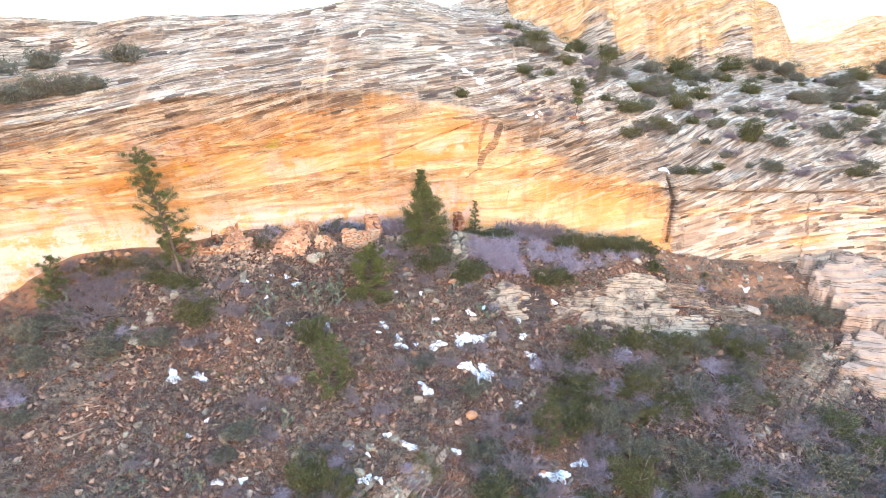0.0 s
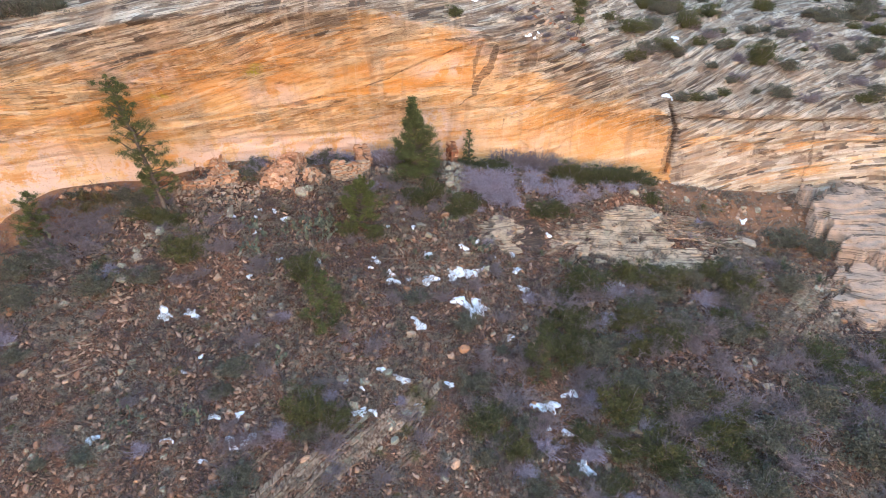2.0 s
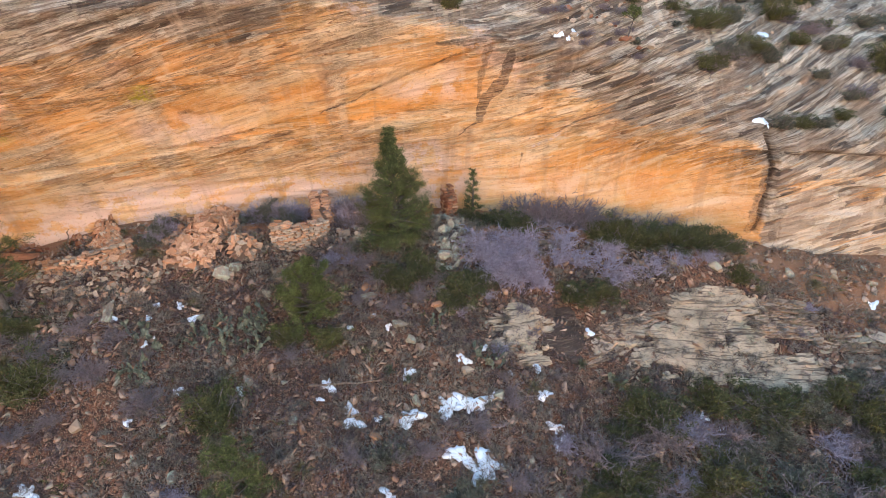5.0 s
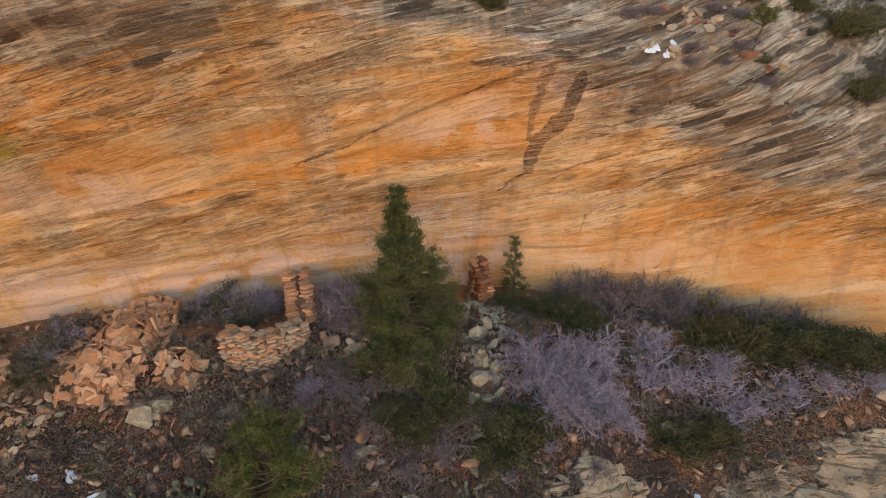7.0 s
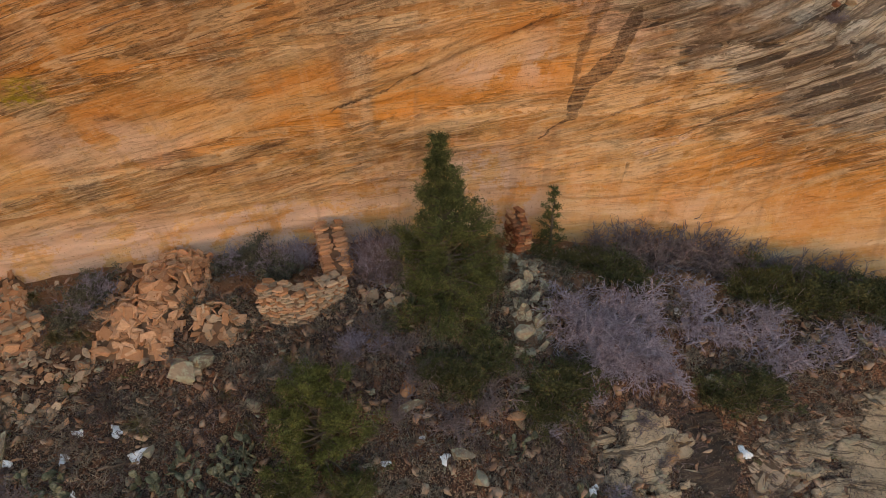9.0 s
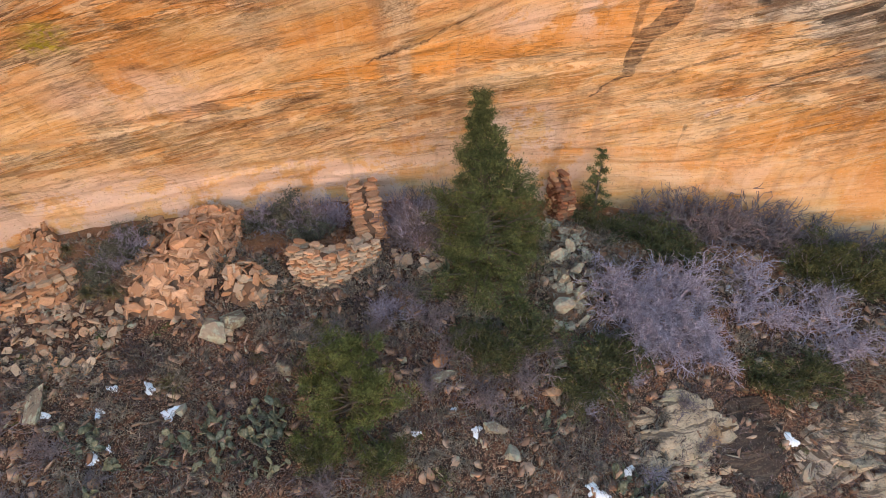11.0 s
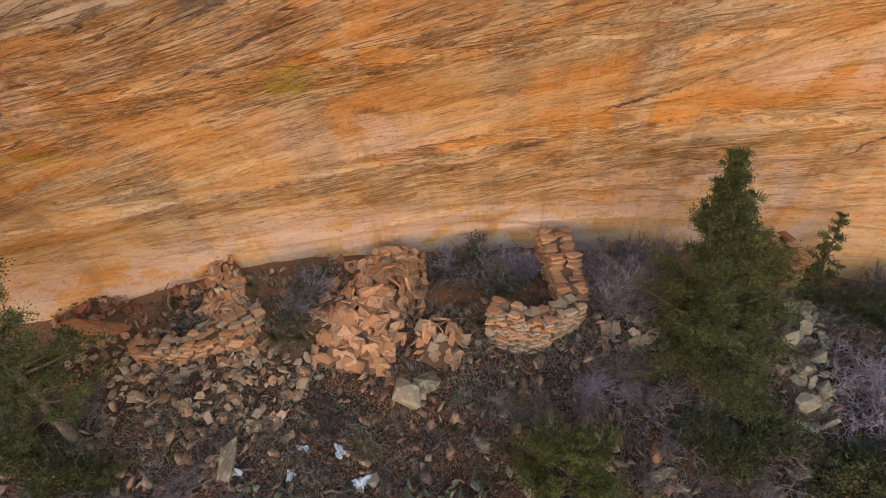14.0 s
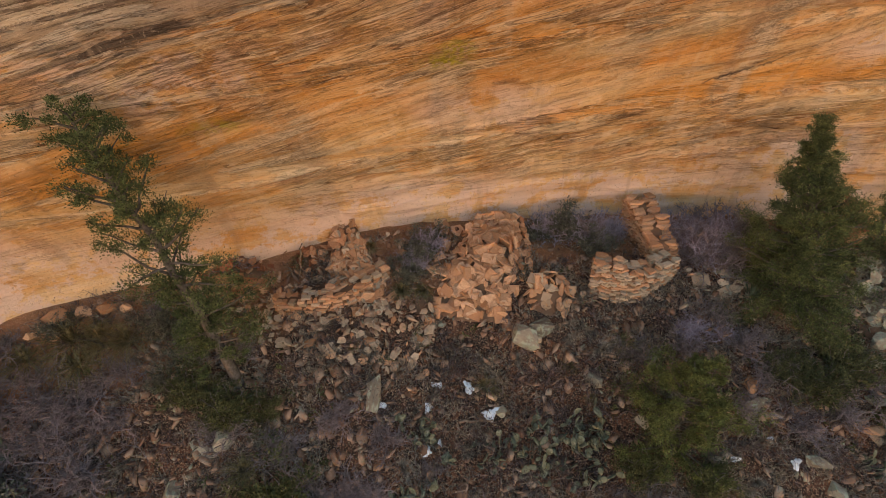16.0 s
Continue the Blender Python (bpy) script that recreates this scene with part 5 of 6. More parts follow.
def cascade_parts(seed, material, stems=30, twigs=16, gnarl=1.0):
    """A leafless shrub whose stems arch out and down the slope and end in dense fans of twigs, about 1.2 m across."""
    r = np.random.RandomState(seed)
    limb, fine = Pile(), Pile()
    for k in range(stems):
        a = r.uniform(0, 2 * np.pi)
        d = np.array([math.cos(a), 0.9 * math.sin(a) - 0.30, r.uniform(0.35, 1.3)])
        reach = r.uniform(0.35, 0.72)
        P = wander(r, (0.10 * r.randn(), 0.10 * r.randn(), -0.03), d / np.linalg.norm(d), reach, 8, 0.30 * gnarl, -0.05)
        P[:, 2] = np.maximum(P[:, 2], -0.05 + 0.62 * np.minimum(P[:, 1], 0.0))
        tube(limb, P, np.linspace(0.014, 0.0035, 9) * r.uniform(0.7, 1.4) * gnarl, 4)
        for q in range(twigs):
            j = r.randint(2, 9)
            dd = P[j] - P[j - 1]
            dd = dd / (np.linalg.norm(dd) + 1e-6) + 0.65 * r.randn(3) + [0, -0.1, 0.1]
            Q = wander(r, P[j], dd / np.linalg.norm(dd), r.uniform(0.12, 0.30), 5, 0.32, -0.02)
            tube(fine, Q, np.linspace(0.0055, 0.003, 6), 3)
            for _ in range(3):
                i = r.randint(1, 6)
                de = Q[i] - Q[i - 1]
                de = de / (np.linalg.norm(de) + 1e-6) + 0.55 * r.randn(3)
                tube(fine, wander(r, Q[i], de / np.linalg.norm(de), r.uniform(0.06, 0.15), 2, 0.25, 0.0), np.array([0.0042, 0.0036, 0.0026]), 3)
    return limb.mesh("branches", material, True), fine.mesh("twigs", material, True)


def plant_of(name, label, category, group, meshes, names):
    ob = thing(name, label, category, group)
    for me, nm in zip(meshes, names):
        part(nm, me, ob)
    return ob


def set_plant(proto, used, p, size, label, rng, tall=1.0, turn=None):
    """The first use moves the plant itself; later ones copy it."""
    m = Matrix.Translation(p) @ Matrix.Rotation(rng.uniform(0, 6.28) if turn is None else turn, 4, "Z")
    if not used:
        ob = proto
        ob.matrix_basis = m
    else:
        proto_scale = proto.scale.copy()
        proto.scale = (1, 1, 1)
        ob = copy_thing(proto, m)
        proto.scale = proto_scale
    ob.scale = (size, size, size * tall)
    ob["label"] = label
    used.append(ob)
    return ob


cliff_tree = BVHTree.FromPolygons([v.co for v in cliff.data.vertices], [p.vertices for p in cliff.data.polygons])


def cliff_top(x, y):
    hit = cliff_tree.ray_cast(Vector((x, y, 60)), Vector((0, 0, -1)))
    return hit[0].z if hit[0] else gz(x, y)


def stand(x, y):
    """The uppermost support at a plan place in front of the cliff or on the slope above it."""
    return gz(x, y)


prng = random.Random(77)
# trees
conifer("dark green upright juniper with a pointed top below the cliff", (-0.66, 20.95, gz(-0.66, 20.95) - 0.1), 3.02, 1.12, 61, (-0.2, 1.12), count=90000, gaps=0.28, limbs=165, puff=0.95, clumps=7, tip=0.5,
        shape=([0, 0.08, 0.25, 0.45, 0.58, 0.66, 0.76, 0.88, 1.0], [0.95, 1.1, 1.05, 0.85, 0.62, 0.54, 0.28, 0.17, 0.05]))
conifer("leaning open juniper with sparse clumps and a bare trunk", (-9.55, 18.3, gz(-9.55, 18.3) - 0.1), 4.55, 0.95, 62, (-1.0, 0.0), count=36000, bare=0.16, gaps=0.42, limbs=84, clumps=5, puff=1.0,
        shape=([0, 0.2, 0.35, 0.5, 0.62, 0.72, 0.85, 1.0], [0.6, 0.9, 0.95, 1.0, 0.85, 0.8, 0.75, 0.4]))
conifer("tiny juniper rooted against the cliff", (1.6, 23.15, gz(1.6, 23.15) - 0.05), 1.5, 0.36, 63, (0.03, 0.15), count=4600, bare=0.15, gaps=0.4, limbs=26, profile=0.5)
conifer("green bushy young juniper in front of the ruin", (-2.72, 18.75, gz(-2.72, 18.75) - 0.1), 1.7, 1.05, 64, (0.05, 0.1), leaf=BRIGHT_LEAF, count=40000, bare=0.03, gaps=0.45, limbs=70, profile=0.5, puff=0.9)
conifer("dense young juniper low on the slope", (-3.75, 15.1, gz(-3.75, 15.1) - 0.1), 2.1, 0.95, 65, (0.1, 0.0), count=20000, bare=0.04, gaps=0.4, limbs=50, profile=0.5)
conifer("small dark juniper at the cliff foot", (-13.3, 16.9, gz(-13.3, 16.9) - 0.1), 1.8, 0.7, 66, (0.0, 0.2), count=12000, bare=0.1, gaps=0.4, limbs=40, profile=0.4)
conifer("narrow young juniper among the snow", (3.3, 14.3, gz(3.3, 14.3) - 0.1), 1.8, 0.75, 67, (0.0, 0.0), leaf=OAK_LEAF, count=14000, bare=0.05, gaps=0.4, limbs=44, profile=0.5)
conifer("small twisted pine on the slickrock", (5.85, 23.3, cliff_top(5.85, 23.3) - 0.05), 0.8, 0.4, 68, (0.12, 0.05), leaf=BRIGHT_LEAF, count=1600, bare=0.72, gaps=0.3, limbs=14, profile=0.2, clumps=3)

GREEN = [plant_of("leafy_bush", "green bush", "bush", "leafy bushes", bush_parts(300 + k, OAK_LEAF, 11000), ("stem_frame", "foliage")) for k in range(2)]
LIME = [plant_of("leafy_bush", "bush", "bush", "leafy bushes", bush_parts(310 + k, OLIVE_LEAF, 11000), ("stem_frame", "foliage")) for k in range(2)]
SAGE = [plant_of("scrub_bush", "grey bush", "bush", "scrub bushes", bush_parts(320 + k, GREY_LEAF, 8000, 0.045), ("stem_frame", "foliage")) for k in range(2)]
BARE = [plant_of("bare_shrub", "bare shrub", "shrub", "leafless shrubs", bare_parts(330 + k, TWIG, 40, 9, 1.0, 1.25, 1.9), ("branch_frame", "twig_crown")) for k in range(3)]
BROWN = [plant_of("bare_shrub", "bare shrub", "shrub", "leafless shrubs", bare_parts(340 + k, DARK_TWIG, 30, 9, 1.0, 1.6), ("branch_frame", "twig_crown")) for k in range(2)]
SILVER = [plant_of("bare_shrub", "bare shrub", "shrub", "leafless shrubs", cascade_parts(350 + k, TWIG, 36, 17), ("branch_frame", "twig_crown")) for k in range(3)]
GNARLED = [plant_of("bare_shrub", "bare shrub", "shrub", "leafless shrubs", cascade_parts(360 + k, TWIG, 15, 13, 1.5), ("branch_frame", "twig_crown")) for k in range(2)]
USED = {}


def put(kinds, x, y, size, label, tall=1.0, on=stand, sink=0.04):
    k = prng.randrange(len(kinds))
    u = USED.setdefault(kinds[k], [])
    return set_plant(kinds[k], u, (x, y, on(x, y) - sink * size), size, label, prng, tall)


# shrubs of the bench, by plan place and width
def cascade(kinds, x, y, size, label, turn, tall=0.9):
    k = sum(len(USED.get(q, [])) for q in kinds) % len(kinds)
    return set_plant(kinds[k], USED.setdefault(kinds[k], []), (x, y, gz(x, y) - 0.03), size, label, prng, tall, turn)


for x, y, s, turn in ((1.75, 20.85, 1.35, -0.4), (2.45, 21.05, 1.45, 0.1), (2.2, 20.35, 1.25, 0.0), (2.8, 20.45, 1.2, 0.2)):
    cascade(SILVER, x, y, s, "large silvery dead shrub of dense tangled twigs", turn)
for x, y, s, turn in ((4.0, 21.35, 1.2, 0.2), (4.45, 20.85, 1.2, -0.2), (5.15, 20.8, 1.3, 0.4), (5.6, 20.5, 1.1, 0.2), (3.75, 20.8, 1.0, -0.3), (5.4, 21.3, 1.0, 0.9)):
    cascade(GNARLED, x, y, s, "gnarled grey dead shrub with thick bleached branches", turn)
for x, y, s, turn in ((6.4, 20.5, 1.0, 0.3), (7.2, 20.55, 1.0, -0.3), (5.2, 20.35, 0.9, 0.0), (7.9, 20.5, 0.8, 0.1), (0.95, 19.3, 0.6, 0.0), (1.75, 19.75, 0.6, 0.3)):
    cascade(GNARLED, x, y, s, "grey leafless shrub on the bench edge", turn)
for x, y, s in ((-2.05, 22.1, 1.25), (-1.75, 21.65, 1.0), (-2.3, 21.75, 0.9), (3.7, 22.7, 1.5), (4.6, 22.9, 1.4), (5.2, 22.5, 1.2), (-3.9, 22.1, 0.9), (-1.4, 22.6, 1.2), (-0.9, 23.0, 1.0), (-1.9, 22.9, 0.9)):
    put(BROWN, x, y, s, "purple-brown leafless shrub at the cliff foot", 1.0)
for x, y, s in ((-4.05, 22.15, 0.95), (-4.85, 22.1, 0.85), (-7.05, 21.1, 0.8), (-1.95, 22.0, 1.25), (-1.5, 22.4, 1.1), (-2.2, 22.4, 1.0), (-7.2, 20.7, 0.6), (-3.6, 22.4, 0.8)):
    put(BARE, x, y, s, "pale leafless shrub behind the ruined walls", 1.1)
for x, y, s in ((2.75, 23.0, 1.2), (3.5, 23.0, 1.5), (4.3, 23.1, 1.6), (5.0, 22.9, 1.5), (5.9, 22.7, 1.2), (6.8, 22.5, 1.2), (7.6, 22.2, 1.1)):
    put(BROWN, x, y, s, "purple-brown leafless shrub at the cliff foot", 1.05)
for x, y, s, tall in ((2.1, 22.7, 1.1, 0.7), (2.7, 22.3, 1.3, 0.75), (3.0, 21.9, 1.0, 0.7), (1.4, 22.8, 0.8, 0.7), (6.7, 21.4, 1.2, 0.8), (7.3, 21.2, 1.4, 0.8), (8.0, 21.0, 1.4, 0.8), (8.6, 20.95, 1.1, 0.8), (7.0, 21.9, 1.1, 0.8), (7.9, 21.6, 1.0, 0.8)):
    put(GREEN, x, y, s, "dense dark green evergreen shrub against the cliff", tall)
for x, y, s, tall in ((5.5, 21.8, 1.3, 1.0), (6.1, 21.6, 1.3, 1.0), (5.9, 22.2, 1.1, 0.9)):
    put(LIME, x, y, s, "yellowish green shrub against the cliff", tall)
for x, y, s in ((1.15, 19.75, 1.4), (0.75, 19.45, 1.0), (-0.05, 20.1, 1.15), (-0.45, 19.8, 1.1), (-0.9, 19.95, 0.9), (4.15, 19.95, 1.1), (4.9, 20.0, 1.2), (1.5, 20.0, 0.9)):
    put(GREEN, x, y, s, "dark green shrub on the slope above the outcrop", 0.9)
for x, y, s in ((8.7, 20.1, 0.9), (5.2, 17.4, 1.2), (-3.2, 18.3, 0.9), (-2.2, 18.3, 0.9), (-10.2, 18.0, 0.9), (-9.6, 17.85, 1.1), (-9.0, 18.0, 0.7)):
    put(LIME, x, y, s, "bright green rounded bush on the slope", 0.9)
for x, y, s in ((-4.5, 22.2, 1.0), (-3.95, 21.75, 0.8), (-5.0, 22.0, 0.7), (-7.15, 20.9, 0.75), (-7.25, 20.5, 0.7), (-7.0, 21.3, 0.7), (-11.2, 18.9, 0.8), (-10.7, 19.0, 0.7)):
    put(SAGE, x, y, s, "grey-green scrub between the fallen walls", 0.95)
# the lower slope
for x, y, s in ((-4.5, 16.7, 1.6), (-8.5, 16.9, 1.5), (-4.0, 12.6, 1.6), (-3.1, 12.4, 1.3), (5.7, 13.3, 1.9), (9.0, 17.3, 1.1), (10.2, 17.5, 1.0)):
    put(LIME, x, y, s, "rounded green bush on the stony slope", 0.95)
for x, y, s in ((1.4, 12.8, 1.9), (2.3, 12.2, 1.6), (6.7, 12.1, 2.2), (8.4, 12.3, 2.3), (10.0, 12.0, 2.4), (11.8, 12.9, 2.4), (13.4, 13.4, 2.2), (9.2, 11.0, 2.2), (7.4, 10.8, 2.0), (12.6, 11.4, 2.4), (4.4, 16.3, 1.3), (3.9, 15.8, 1.2), (6.0, 15.2, 1.3)):
    put(prng.choice((GREEN, LIME, SAGE)), x, y, s * 0.8, "large olive green scrub oak low on the slope", 0.85)
    put(BROWN, x + 0.9, y + 0.7, s * 0.75, "brown leafless scrub oak thicket low on the slope", 0.85)
for x, y, s in ((13.8, 18.9, 1.6), (14.9, 18.4, 1.4), (12.9, 17.0, 1.2), (7.0, 16.2, 1.3), (8.5, 15.6, 1.5), (10.0, 15.2, 1.5), (6.4, 14.0, 1.4), (8.0, 13.6, 1.6), (10.8, 16.4, 1.3), (-9.5, 16.0, 1.2), (-10.9, 15.6, 1.3), (-12.6, 16.2, 1.3), (-13.4, 15.8, 1.4)):
    put(SAGE, x, y, s, "grey-brown scrub bush on the slope", 0.85)
for x, y, s in ((-11.9, 17.7, 1.3), (-12.7, 17.4, 1.3), (-11.6, 16.9, 1.3), (-12.2, 16.4, 1.3), (-13.0, 16.9, 1.3), (-12.3, 17.2, 1.1), (-12.7, 17.8, 1.0), (-12.1, 17.7, 1.1), (-11.4, 17.5, 1.0), (-13.3, 17.9, 0.9), (-11.5, 18.2, 0.8), (-13.4, 17.5, 1.0), (-7.1, 18.0, 0.8), (-8.0, 17.2, 0.9), (-7.9, 18.1, 0.9), (-8.6, 17.6, 0.9), (-7.4, 17.3, 1.0), (-6.2, 16.8, 0.9), (-0.1, 19.6, 1.0), (-0.7, 19.3, 0.9), (0.35, 20.0, 0.8), (-1.6, 19.4, 0.8), (-3.3, 19.9, 0.7), (-2.5, 20.1, 0.7), (-1.6, 20.3, 0.9), (-1.2, 19.9, 0.9), (-2.0, 20.6, 0.8), (5.3, 15.9, 1.3), (7.4, 15.0, 1.4), (4.9, 14.4, 1.1), (9.3, 14.2, 1.5), (3.0, 12.8, 1.2), (-1.5, 16.2, 0.9), (0.2, 16.4, 0.9), (1.6, 14.7, 1.0), (-6.0, 14.6, 1.0), (-2.0, 14.7, 1.0), (11.3, 14.2, 1.4)):
    put(BROWN, x, y, s, "purplish leafless scrub among the stones", 0.75)
for x, y, s in ((6.6, 17.0, 1.2), (9.6, 16.6, 1.1), (5.0, 13.7, 1.0), (3.2, 12.3, 1.0), (8.8, 13.0, 1.2), (4.6, 12.2, 1.0)):
    put(BARE, x, y, s, "pale grey leafless shrub on the slope", 0.7)

count = 0
while count < 95:
    x, y = prng.uniform(4.2, 15.5), prng.uniform(9.8, 17.6)
    if fbm(np.array([x * 0.5]), np.array([y * 0.5]), 211)[0] < (0.44 if y < 14.5 else 0.53) or (x > 12.0 and y > 14.6):
        continue
    kinds, words = prng.choice(((BROWN, "purplish leafless thicket shrub low on the slope"), (BROWN, "purplish leafless thicket shrub low on the slope"), (SAGE, "grey-brown scrub in the thicket"), (GREEN, "olive scrub oak in the thicket"), (LIME, "olive green bush in the thicket")))
    put(kinds, x, y, prng.uniform(0.8, 1.6), words, 0.85)
    count += 1
count = 0
while count < 45:
    x, y = prng.uniform(-14, 3.5), prng.uniform(10.0, 17.0)
    if fbm(np.array([x * 0.45]), np.array([y * 0.45]), 213)[0] < 0.52:
        continue
    put(prng.choice((BROWN, BROWN, SAGE)), x, y, prng.uniform(0.6, 1.2), "low purplish scrub on the talus", 0.8)
    count += 1

# shrubs on the slickrock above the face
above = ((8.5, 24.9, 1.6), (9.2, 25.3, 1.4), (12.1, 26.8, 1.9), (8.35, 23.5, 1.2), (8.8, 23.7, 1.0), (10.8, 24.7, 1.1), (13.0, 25.2, 1.1), (6.1, 23.3, 0.5), (10.3, 22.4, 1.0), (10.9, 22.4, 1.0), (11.5, 22.4, 0.8), (7.7, 25.1, 0.9), (6.2, 24.5, 0.9), (15.6, 24.0, 1.3), (14.6, 22.7, 1.3), (20.0, 29.0, 2.0), (18.5, 24.6, 1.5), (18.2, 22.5, 1.1), (5.0, 28.4, 2.0), (6.2, 27.0, 1.4))
for x, y, s in above:
    put(prng.choice((SAGE, LIME)), x, y, 0.8 * s, "grey-green bush growing on grey slickrock", 0.8, cliff_top)
higher = ((11.1, 36.0, 2.6), (16.2, 36.5, 3.0), (19.5, 36.5, 3.0), (23.4, 36.8, 2.8), (14.0, 35.8, 2.4), (21.5, 36.0, 2.4), (8.5, 34.0, 2.4), (28.0, 36.0, 2.8), (31.0, 37.0, 3.0), (9.6, 29.6, 1.6), (11.4, 28.3, 1.9), (16.0, 34.0, 2.2), (14.2, 29.2, 2.0), (24.7, 33.0, 2.4), (21.6, 28.9, 2.1), (26.0, 30.0, 2.2), (3.8, 24.9, 1.2), (13.0, 31.5, 2.0), (18.0, 31.0, 2.0))
for x, y, s in higher:
    put(LIME if prng.random() < 0.5 else SAGE, x, y, 0.75 * s, "dark bush high on the slickrock slope", 0.8, cliff_top)
for x, y, s in ((-11.5, 20.2, 1.4), (-13.0, 17.6, 1.4), (-12.3, 17.9, 1.2), (-13.6, 17.0, 1.2), (-11.7, 18.3, 1.0), (-15.0, 18.5, 1.4), (-14.0, 19.5, 1.2)):
    put(SAGE, x, y, s, "hazy green bush on the dome above the alcove", 0.9, cliff_top)
for x, y, s in ((0.8, 22.95, 0.8), (14.5, 24.5, 1.5)):
    put(LIME, x, y, s, "yellow-green bush on the rim of the face", 0.9, cliff_top)


count = 0
while count < 150:
    x = prng.uniform(2.5, 27)
    y = float(wall_y(x, wall_rim(x))) + prng.uniform(0.8, 13.5)
    if fbm(np.array([x * 0.35]), np.array([y * 0.35]), 151)[0] < 0.47:
        continue
    s = prng.uniform(0.35, 1.0) * (1 + 0.04 * (y - 22))
    put(prng.choice((SAGE, SAGE, BROWN, LIME)), x, y, s, "small scrubby bush rooted in a crack of the slickrock", 0.8, cliff_top)
    count += 1
count = 0
while count < 60:
    x = prng.uniform(2.2, 20)
    y = float(wall_y(x, wall_rim(x))) + prng.uniform(0.5, 6.0)
    if fbm(np.array([x * 0.6]), np.array([y * 0.6]), 161)[0] < 0.5:
        continue
    s = prng.uniform(0.10, 0.28)
    rock = new("rock", prng.choice(SLABS[prng.choice((GREY_RUIN, ROCK))]))
    rock.matrix_world = scaled((x, y, cliff_top(x, y) + 0.05 * s), Euler((0.5 + prng.gauss(0, 0.3), prng.gauss(0, 0.3), prng.uniform(0, 6.28))), (s, s * prng.uniform(0.6, 1), s * prng.uniform(0.3, 0.6)))
    tagged(rock, "angular loose rock lying on the slickrock", "rock", "loose rocks above")
    count += 1


for k in range(52):
    x, d = prng.uniform(3.4, 6.2), prng.uniform(0.05, 1.5)
    y = float(wall_y(x, wall_rim(x))) + d
    s = prng.uniform(0.08, 0.26)
    rock = new("rock", prng.choice(SLABS[prng.choice((GREY_RUIN, GREY_RUIN, RED_STONE))]))
    rock.matrix_world = scaled((x, y, cliff_top(x, y) + 0.05 * s), Euler((0.5 + prng.gauss(0, 0.4), prng.gauss(0, 0.4), prng.uniform(0, 6.28))), (s, s * prng.uniform(0.5, 1), s * prng.uniform(0.25, 0.5)))
    tagged(rock, "broken sandstone slab fallen on the slickrock ledge", "rock", "loose rocks above")
for k in range(16):
    x = prng.uniform(3.2, 6.6)
    y = float(wall_y(x, wall_rim(x))) + prng.uniform(0.1, 1.2)
    put(BROWN, x, y, prng.uniform(0.3, 0.55), "low dark twiggy scrub on the slickrock ledge", 0.7, cliff_top)


# ---- yuccas, cacti, grass clumps ----
def blades(r, n, length, width, droop, low=0.15):
    """Pointed arching leaves from one foot."""
    pile = Pile()
    for k in range(n):
        a, e = r.uniform(0, 2 * np.pi), r.uniform(low, 1.5)
        d = np.array([math.cos(a) * math.cos(e), math.sin(a) * math.cos(e), math.sin(e)])
        L = length * r.uniform(0.7, 1.1)
        t = np.linspace(0, 1, 5)[:, None]
        P = d * L * t + np.array([0, 0, -droop]) * L * t ** 2.2
        side = np.cross(d, [0, 0, 1.0])
        side /= np.linalg.norm(side) + 1e-6
        W = width * np.array([0.7, 1.0, 0.8, 0.5, 0.05])[:, None]
        V = np.concatenate([P - side * W, P + side * W])
        i = np.arange(4)
        pile.add(V, np.stack([i, i + 1, i + 6, i + 5], -1))
    return pile


def yucca(x, y, size, label):
    r = np.random.RandomState(int(abs(x * 97 + y * 31)))
    ob = thing("yucca", label, "yucca", "yuccas", at=(x, y, gz(x, y)))
    part("rosette", blades(r, 70, size, 0.012, 0.12).mesh("rosette", YUCCA), ob)
    return ob


for x, y, s in ((-1.35, 20.95, 0.38), (-0.74, 17.85, 0.28), (4.04, 18.4, 0.28), (13.2, 17.8, 0.6), (14.3, 17.2, 0.45), (-0.3, 17.7, 0.25), (-11.2, 16.3, 0.4)):
    yucca(x, y, s, "spiky grey-green yucca rosette in dry grass")


def grass_clump(x, y, size, label, material=GOLD_GRASS, n=260):
    r = np.random.RandomState(int(abs(x * 57 + y * 91)))
    ob = thing("grass_clump", label, "grass", "grass clumps", at=(x, y, gz(x, y) - 0.02))
    part("tuft", blades(r, n, size, 0.006, 0.55, 0.4).mesh("tuft", material), ob)
    return ob


for x, y, s in ((-12.4, 18.35, 0.95), (-12.0, 18.5, 0.9), (-12.2, 18.1, 0.8), (-12.9, 17.9, 0.7), (-11.6, 18.6, 0.8), (-9.1, 17.2, 0.6), (-8.9, 16.9, 0.5), (-7.3, 20.2, 0.4), (-6.95, 20.25, 0.35), (4.6, 15.1, 0.65), (-0.7, 13.4, 0.7), (-0.35, 13.1, 0.6), (5.9, 21.9, 0.6), (-9.3, 20.55, 0.35), (-8.1, 21.0, 0.3), (-11.0, 16.6, 0.45), (11.0, 20.3, 0.5), (13.0, 18.5, 0.5)):
    grass_clump(x, y, s, "arching golden dry grass clump")


